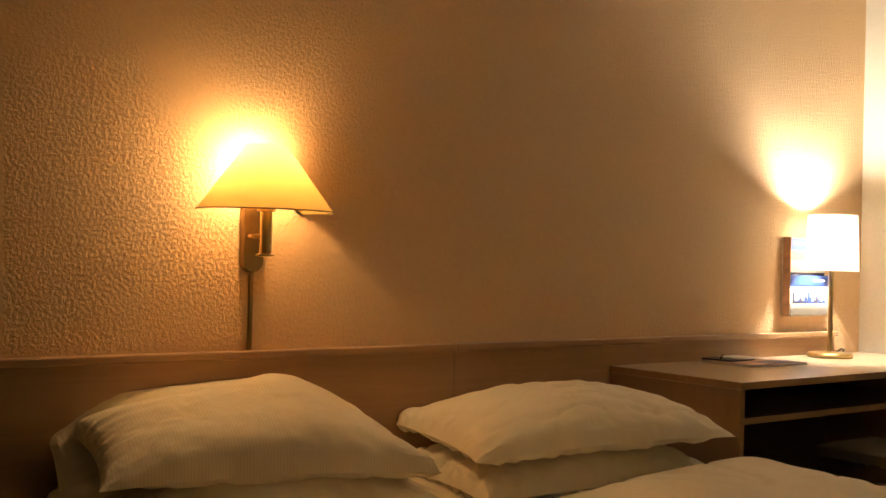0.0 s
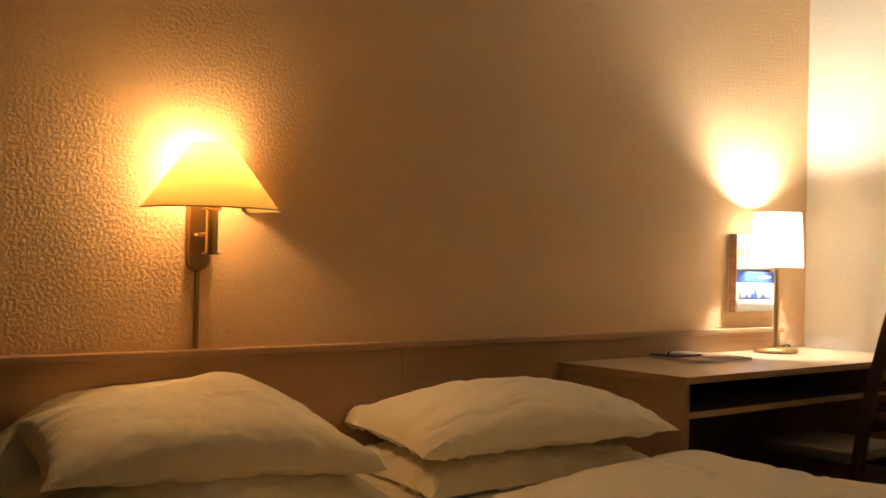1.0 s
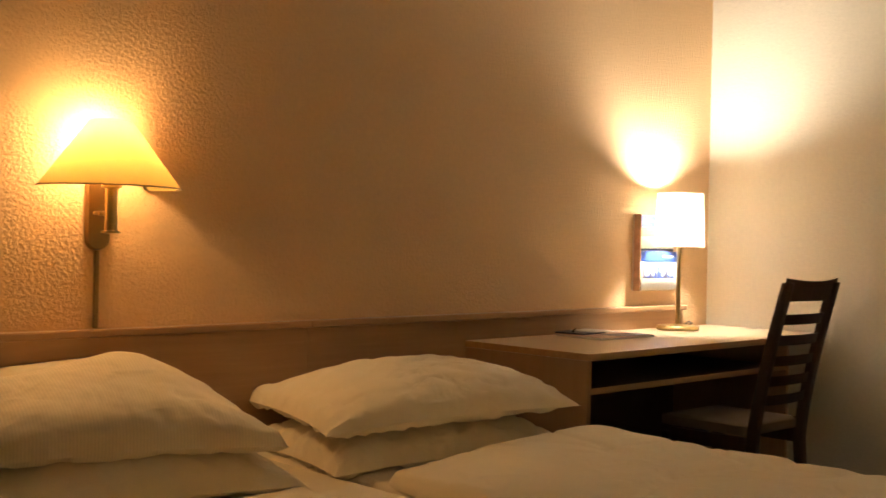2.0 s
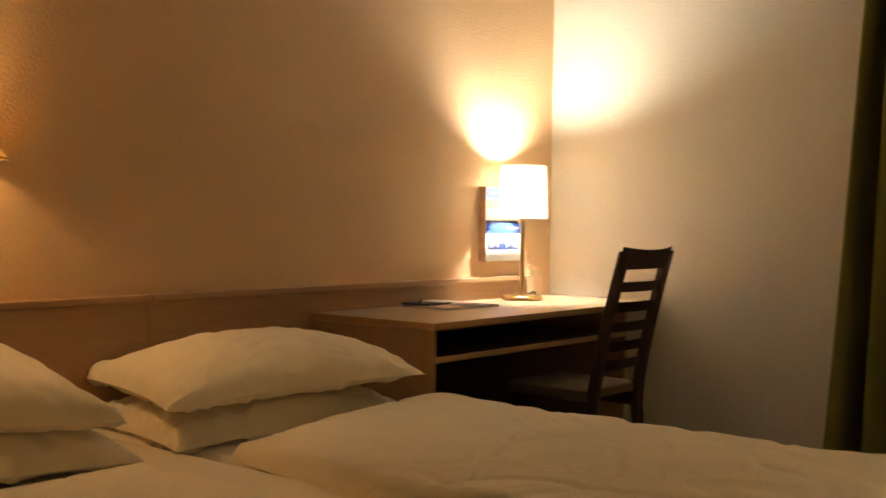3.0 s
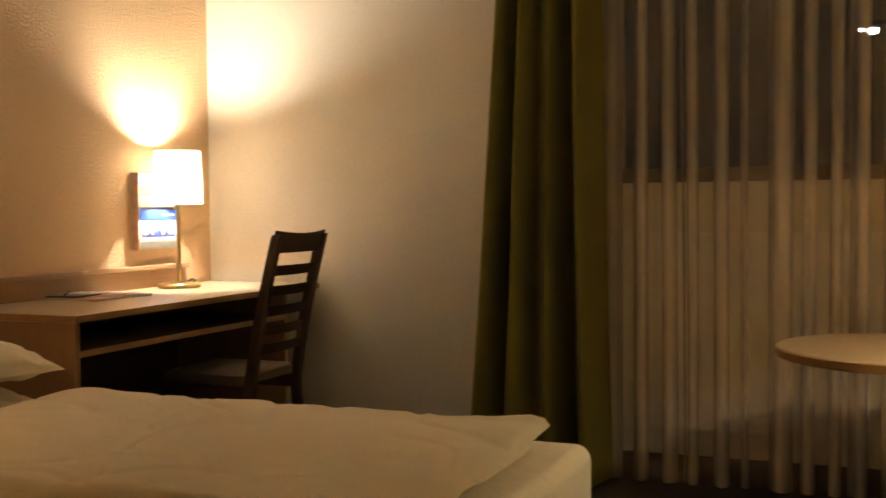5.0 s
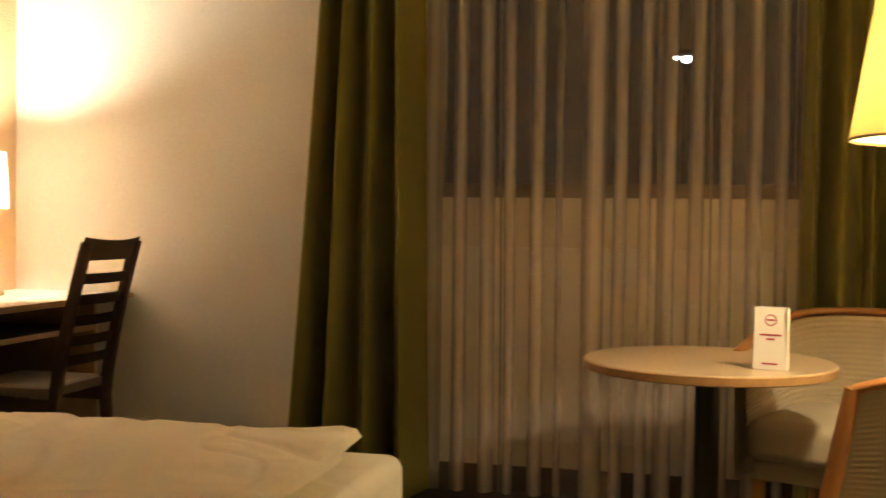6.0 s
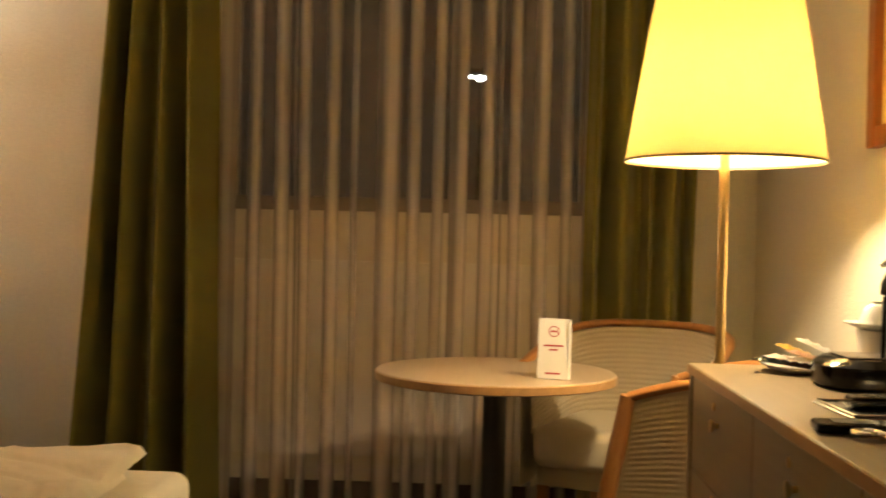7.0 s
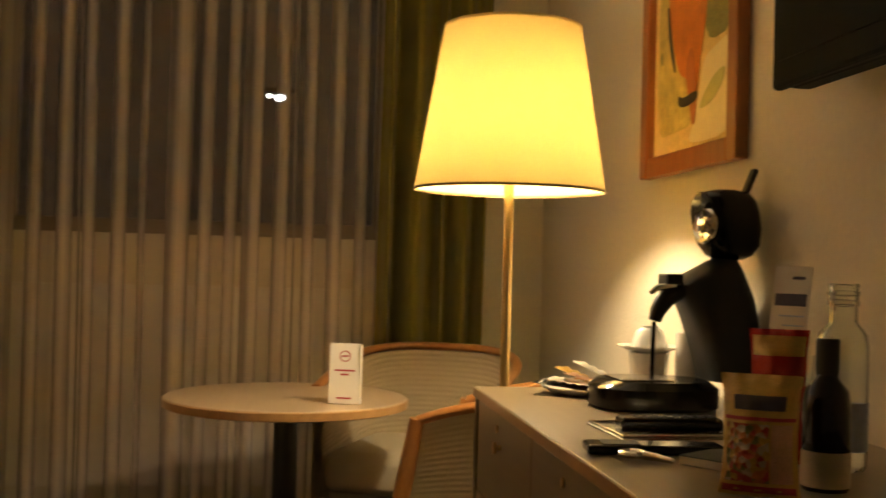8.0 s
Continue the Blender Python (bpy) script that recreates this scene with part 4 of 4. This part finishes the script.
brush([(0.36, 0.118), (0.36, 0.148), (0.42, 0.135), (0.60, 0.145), (0.60, 0.12), (0.45, 0.11)], 0.0175, PAINT_DARK)
brush([(0.61, 0.09), (0.66, 0.125), (0.78, 0.165), (0.90, 0.178), (0.88, 0.14), (0.76, 0.10)], 0.0165, PAINT_LEAF)
brush([(0.10, 0.285), (0.13, 0.285), (0.14, 0.25), (0.11, 0.25)], 0.0165, PAINT_OLIVE)

tv = thing("television", -2.88, Y_SOUTH + 0.002, 1.42, 0, "black flat television mounted on the wall", "television")
part("housing", box(-0.48, 0.48, 0.06, 0.115, 0.0, 0.58, 0.012), TV_BLACK, tv)
part("bezel", box(-0.485, 0.485, 0.1155, 0.14, -0.004, 0.584, 0.008), TV_BLACK, tv)
part("screen", box(-0.455, 0.455, 0.1405, 0.1425, 0.045, 0.555, 0), TV_BLACK, tv, "dark glossy screen")
part("bracket", box(-0.12, 0.12, 0.0, 0.0595, 0.18, 0.42, 0.004), BLACK_METAL, tv)

# ---- on the cabinet ----
plate = thing("plate", -1.835, -3.67, CT + 0.0005, 0, "white porcelain plate with snacks on the cabinet", "plate")
part("dish", lathe([(0.0, 0.0), (0.06, 0.0), (0.095, 0.014), (0.098, 0.017), (0.092, 0.017), (0.06, 0.005), (0.0, 0.005)], 48), PORCELAIN, plate, smooth=True)
for dx, dy, dz, rz, ry, mtl, lab in ((-0.03, 0.06, 0.02, 70, -6, BLACK_GLOSS, "dark wrapped chocolate bar"), (0.02, -0.01, 0.034, 62, -20, GOLD_FOIL, "gold wrapped biscuit"), (-0.01, -0.05, 0.046, 75, -24, PAPER, "white paper sugar sachet"), (-0.03, -0.02, 0.03, 95, -16, PAPER_TAN, "tan paper sachet"), (0.0, 0.03, 0.026, 110, -8, PAPER, "white wrapped biscuit")):
    s = thing("snack_packet", -1.835 + dx * 0.85, -3.67 + dy * 0.85, CT + dz, rz, lab + " on the plate", "snack", "packets on the plate")
    def fn(u, v):
        x, y = -0.072 + 0.144 * u, -0.022 + 0.044 * v
        k = (1 - (2 * v - 1) ** 2) * min(1.0, 8 * min(u, 1 - u))
        return Vector((x, y, 0.009 * k + 0.002 * math.sin(u * 40) * k))
    part("wrapper", sheet_mesh(24, 8, fn, 0.003), mtl, s, smooth=True, m=pose(0, 0, 0, 0, ry, 0))

cup = thing("cup", -1.86, -3.82, CT + 0.001, 0, "stacked white porcelain cups with a saucer between", "cup")
part("lower_cup", lathe([(0.0, 0.0), (0.036, 0.0), (0.038, 0.01), (0.045, 0.08), (0.047, 0.10), (0.0, 0.10)], 36), PORCELAIN, cup, smooth=True)
part("saucer", lathe([(0.0, 0.1005), (0.04, 0.1005), (0.073, 0.113), (0.074, 0.116), (0.04, 0.106), (0.0, 0.106)], 40), PORCELAIN, cup, smooth=True)
part("upper_cup", lathe([(0.0, 0.1065), (0.044, 0.1065), (0.042, 0.12), (0.032, 0.15), (0.02, 0.158), (0.02, 0.163), (0.0, 0.163)], 36), PORCELAIN, cup, smooth=True)
cup2 = thing("cup", -1.93, -3.90, CT + 0.001, 0, "tall white porcelain mug behind the coffee machine", "cup")
part("bowl", lathe([(0.0, 0.0), (0.035, 0.0), (0.04, 0.006), (0.04, 0.15), (0.038, 0.15), (0.037, 0.008), (0.0, 0.006)], 32), PORCELAIN, cup2, smooth=True)


# coffee machine, front towards local +y
cm = thing("coffee_machine", -2.06, -3.81, CT + 0.0005, 0, "black capsule coffee machine with a chrome dial and lever", "coffee machine")


def loft(rings, n=28):
    """rounded sections: (z, cx, cy, half x, half y, squareness)"""
    b = bmesh.new()
    loops = []
    for z, cx, cy, ax, ay, p in rings:
        loops.append([b.verts.new((cx + ax * math.copysign(abs(math.cos(t)) ** p, math.cos(t)), cy + ay * math.copysign(abs(math.sin(t)) ** p, math.sin(t)), z)) for t in (2 * math.pi * i / n for i in range(n))])
    for p, q in zip(loops, loops[1:]):
        for i in range(n):
            b.faces.new((p[i], p[(i + 1) % n], q[(i + 1) % n], q[i]))
    b.faces.new(loops[0])
    b.faces.new(loops[-1])
    return b


part("drip_tray", loft([(0.0, 0, 0.05, 0.095, 0.125, 0.7), (0.006, 0, 0.05, 0.105, 0.135, 0.7), (0.045, 0, 0.05, 0.105, 0.135, 0.7), (0.06, 0, 0.05, 0.09, 0.115, 0.7)]), BLACK_GLOSS, cm, "glossy black rounded tray base", True)
part("grille", box(-0.06, 0.06, 0.02, 0.14, 0.0603, 0.064, 0.001), STEEL, cm, "metal drip grille")
part("body", loft([(0.0605, 0, -0.118, 0.085, 0.056, 0.6), (0.12, 0, -0.110, 0.084, 0.064, 0.6), (0.19, 0, -0.095, 0.08, 0.074, 0.62), (0.235, 0, -0.080, 0.074, 0.082, 0.66), (0.262, 0, -0.070, 0.064, 0.084, 0.72), (0.285, 0, -0.080, 0.054, 0.066, 0.8), (0.305, 0, -0.094, 0.04, 0.044, 0.85), (0.32, 0, -0.104, 0.026, 0.026, 0.9)]), BLACK_MATT, cm, "leaning black plastic body", True)
part("neck", tube([(0, -0.104, 0.305), (0, -0.108, 0.335)], [0.026, 0.024], 16), BLACK_GLOSS, cm, smooth=True)
head = part("head", loft([(0.318, 0, -0.112, 0.028, 0.03, 0.8), (0.328, 0, -0.114, 0.046, 0.048, 0.75), (0.35, 0, -0.113, 0.058, 0.062, 0.7), (0.385, 0, -0.108, 0.064, 0.068, 0.66), (0.42, 0, -0.103, 0.063, 0.068, 0.64), (0.445, 0, -0.100, 0.057, 0.064, 0.66), (0.462, 0, -0.102, 0.044, 0.050, 0.75), (0.468, 0, -0.104, 0.024, 0.028, 0.9)], 36), BLACK_GLOSS, cm, "rounded black brewing head", True)
dm = Matrix.Translation((-0.046, -0.046, 0.388)) @ pose(0, 0, 0, -86, 0, 12)
dial = part("dial", lathe([(0.0, 0.0), (0.037, 0.0), (0.039, 0.006), (0.035, 0.011), (0.029, 0.008), (0.016, 0.008), (0.014, 0.013), (0.0, 0.014)], 40), CHROME, head, "round chrome dial", True, dm)
for k in range(8):
    part("mark", box(-0.0012, 0.0012, 0.019, 0.026, 0.0083, 0.0092, 0), BLACK_MATT, dial, "dark tick on the dial", m=pose(0, 0, 0, 0, 0, 45 * k))
part("brim", tube([(0.05 * math.cos(t) - 0.012, -0.056 + 0.012 * math.sin(t), 0.392 + 0.062 * math.sin(t)) for t in (0.1 + 0.29 * q for q in range(11))], 0.009, 10), BLACK_GLOSS, head, "hood edge over the dial", True)
part("lever", box(-0.012, 0.012, -0.006, 0.006, 0.0, 0.085, 0.004), BLACK_MATT, head, "upright lever", False, Matrix.Translation((0.0, -0.138, 0.437)) @ pose(0, 0, 0, 22, 0, 0))
part("spout", tube([(-0.02, 0.0, 0.255), (-0.03, 0.035, 0.235), (-0.035, 0.055, 0.205), (-0.035, 0.06, 0.185)], [0.024, 0.022, 0.017, 0.013], 14), BLACK_MATT, cm, "angled coffee spout", True)
part("capsule_cover", box(-0.05, 0.01, 0.005, 0.04, 0.262, 0.285, 0.004), BLACK_MATT, cm)
part("handle", tube([(-0.04, 0.02, 0.262), (-0.045, 0.06, 0.255), (-0.05, 0.075, 0.245)], [0.008, 0.007, 0.005], 10), CHROME, cm, "chrome handle", True)
part("stem", tube([(-0.035, 0.062, 0.184), (-0.035, 0.064, 0.064)], 0.0045, 10), BLACK_GLOSS, cm, smooth=True)

tray = thing("serving_tray", -2.40, -3.675, CT + 0.0005, 3, "flat steel serving tray under the remote control", "tray")
part("plate", box(-0.095, 0.095, -0.125, 0.125, 0.0, 0.004, 0.002), STEEL, tray)
part("rim", tube([(-0.09, -0.12, 0.006), (0.09, -0.12, 0.006), (0.09, 0.12, 0.006), (-0.09, 0.12, 0.006), (-0.09, -0.12, 0.006)], 0.003, 8), STEEL, tray, smooth=True)
rc = thing("remote_control", -2.40, -3.675, CT + 0.0052, 88, "black television remote control on the tray", "remote control")
part("case", box(-0.095, 0.095, -0.024, 0.024, 0.0, 0.022, 0.006), BLACK_GLOSS, rc)
for i in range(8):
    for j in range(3):
        part("button", box(-0.08 + i * 0.019, -0.07 + i * 0.019, -0.017 + j * 0.013, -0.009 + j * 0.013, 0.0221, 0.024, 0), BLACK_MATT, rc)
ph = thing("telephone_handset", -2.62, -3.565, CT + 0.0005, 84, "flat black handset lying on the cabinet", "handset")
part("case", box(-0.115, 0.105, -0.03, 0.03, 0.0, 0.016, 0.005), BLACK_GLOSS, ph)
part("screen", box(0.02, 0.08, -0.022, 0.022, 0.0161, 0.0172, 0), BLACK_MATT, ph)
nb = thing("notepad", -2.74, -3.66, CT + 0.0005, 35, "white notepad with dark cover on the cabinet", "notepad")
part("pages", box(-0.07, 0.07, -0.05, 0.05, 0.0, 0.012, 0.001), PAPER, nb)
part("cover", box(-0.071, 0.071, -0.051, 0.051, 0.0123, 0.0138, 0.0005), BLACK_MATT, nb)
op = thing("bottle_opener", -2.70, -3.545, CT + 0.0005, 40, "shiny metal bottle opener on the cabinet", "bottle opener")
part("lever", tube([(-0.03, 0, 0.006), (0.0, 0, 0.008), (0.02, 0, 0.008)], [0.004, 0.006, 0.007], 10), CHROME, op, smooth=True)
part("ring", tube([(0.04 + 0.02 * math.cos(a * 0.5236), 0.018 * math.sin(a * 0.5236), 0.008) for a in range(13)], 0.005, 8), CHROME, op, smooth=True)


def snack_bag(name, x, y, rz, w, h, m1, bands, lab, tilt):
    bag = thing(name, x, y, CT + 0.0015, rz, lab, "snack bag", "snack bags on the cabinet")
    def face(side):
        def fn(u, v):
            k = (1 - abs(2 * u - 1) ** 2.5) * (1 - abs(2 * v - 1) ** 3)
            e = 0.004 * math.sin(u * 23) * (v > 0.94 or v < 0.05)
            return Vector(((u - 0.5) * w * (1 - 0.11 * math.sin(v * math.pi) ** 0.7 + 0.03 * noise.noise(Vector((v * 9, x, side)))), side * 0.034 * k + e + 0.007 * noise.noise(Vector((u * 6, v * 7, side * 3 + x))) * k, v * h))
        return fn
    bm = sheet_mesh(20, 26, face(1))
    sheet_mesh(20, 26, face(-1), bm=bm)
    bmesh.ops.remove_doubles(bm, verts=bm.verts[:], dist=0.0004)
    mm = pose(0, 0, 0, tilt, 0, 0)
    part("wrapper", bm, m1, bag, smooth=True, m=mm)
    for u0, u1, v0, v1, mt in bands:
        f = face(-1)
        part("print", sheet_mesh(12, 8, lambda u, v: f(u0 + (u1 - u0) * u, v0 + (v1 - v0) * v) + Vector((0, -0.0012, 0))), mt, bag, smooth=True, m=mm)
    return bag


snack_bag("snack_bag", -2.945, -3.60, -118, 0.104, 0.158, GOLD_FOIL, ((0.16, 0.84, 0.71, 0.83, PAPER_DARK), (0.03, 0.97, 0.625, 0.655, PAPER_RED), (0.06, 0.64, 0.12, 0.60, CANDY), (0.66, 0.94, 0.12, 0.60, PAPER_TAN), (0.03, 0.97, 0.03, 0.09, PAPER_RED)), "gold gummy candy bag standing on the cabinet", -4)
snack_bag("snack_bag", -2.71, -3.735, -116, 0.09, 0.205, RED_FOIL, ((0.15, 0.85, 0.35, 0.6, CANDY), (0.05, 0.95, 0.8, 0.95, GOLD_FOIL)), "red foil snack bag standing upright", -3)

wb = thing("wine_bottle", -2.90, -3.715, CT + 0.0005, 0, "small dark wine bottle with a pale label", "bottle")
part("glass", lathe([(0.0, 0.0), (0.03, 0.0), (0.032, 0.004), (0.032, 0.115), (0.029, 0.135), (0.016, 0.15), (0.0135, 0.16), (0.0135, 0.166), (0, 0.166)], 32), WINE, wb, smooth=True)
part("capsule", lathe([(0.0145, 0.156), (0.0155, 0.16), (0.0155, 0.202), (0.014, 0.205), (0.0, 0.205)], 28), BLACK_MATT, wb, "black capsule over the neck", True)
part("label", lathe([(0.0324, 0.006), (0.0326, 0.008), (0.0326, 0.052), (0.0324, 0.054)], 32), PAPER_LABEL, wb, "pale paper label, toned down as it faces away from the lamp", True)
gb = thing("water_bottle", -2.75, -3.818, CT + 0.0005, 0, "clear glass water bottle without a cap", "bottle")
part("glass", lathe([(0.0, 0.0), (0.034, 0.0), (0.0375, 0.005), (0.0375, 0.185), (0.035, 0.202), (0.028, 0.212), (0.0215, 0.218), (0.0205, 0.226), (0.0205, 0.244), (0.0235, 0.247), (0.0235, 0.252), (0.0215, 0.254), (0.0215, 0.259), (0.0235, 0.261), (0.0235, 0.266), (0.0215, 0.268), (0.0215, 0.274), (0.023, 0.276), (0.0215, 0.279), (0.018, 0.279), (0.0165, 0.246), (0.0165, 0.222), (0.031, 0.199), (0.0345, 0.182), (0.0345, 0.008), (0.0, 0.006)], 36), GLASS, gb, smooth=True)
part("label", lathe([(0.0379, 0.03), (0.0381, 0.032), (0.0381, 0.10), (0.0379, 0.102)], 36), PAPER_SKY, gb, "faded pale label", True)
gl = thing("drinking_glass", -2.62, -3.80, CT + 0.0005, 0, "clear drinking glass behind the snack bags", "glass")
part("bowl", lathe([(0.0, 0.0), (0.03, 0.0), (0.036, 0.16), (0.0345, 0.16), (0.0285, 0.01), (0.0, 0.008)], 32), GLASS, gl, smooth=True)
sg = thing("price_card", -2.40, -3.88, CT + 0.0005, 35, "white printed price card leaning on the wall", "card")
sm = pose(0, 0, 0, 10, 0, 0)
part("sheet", box(-0.038, 0.038, -0.0015, 0.0, 0.0, 0.31, 0), PAPER, sg, m=sm)
part("heading", box(-0.032, 0.032, 0.0002, 0.0008, 0.235, 0.258, 0), PAPER_DARK, sg, m=sm)
part("emblem", box(-0.025, 0.0, 0.0002, 0.0008, 0.285, 0.291, 0), PAPER_DARK, sg, m=sm)
for i in range(4):
    part("text_bar", box(-0.03, 0.02 - 0.008 * (i % 3), 0.0002, 0.0008, 0.215 - i * 0.018, 0.2175 - i * 0.018, 0), PAPER_SKY, sg, m=sm)
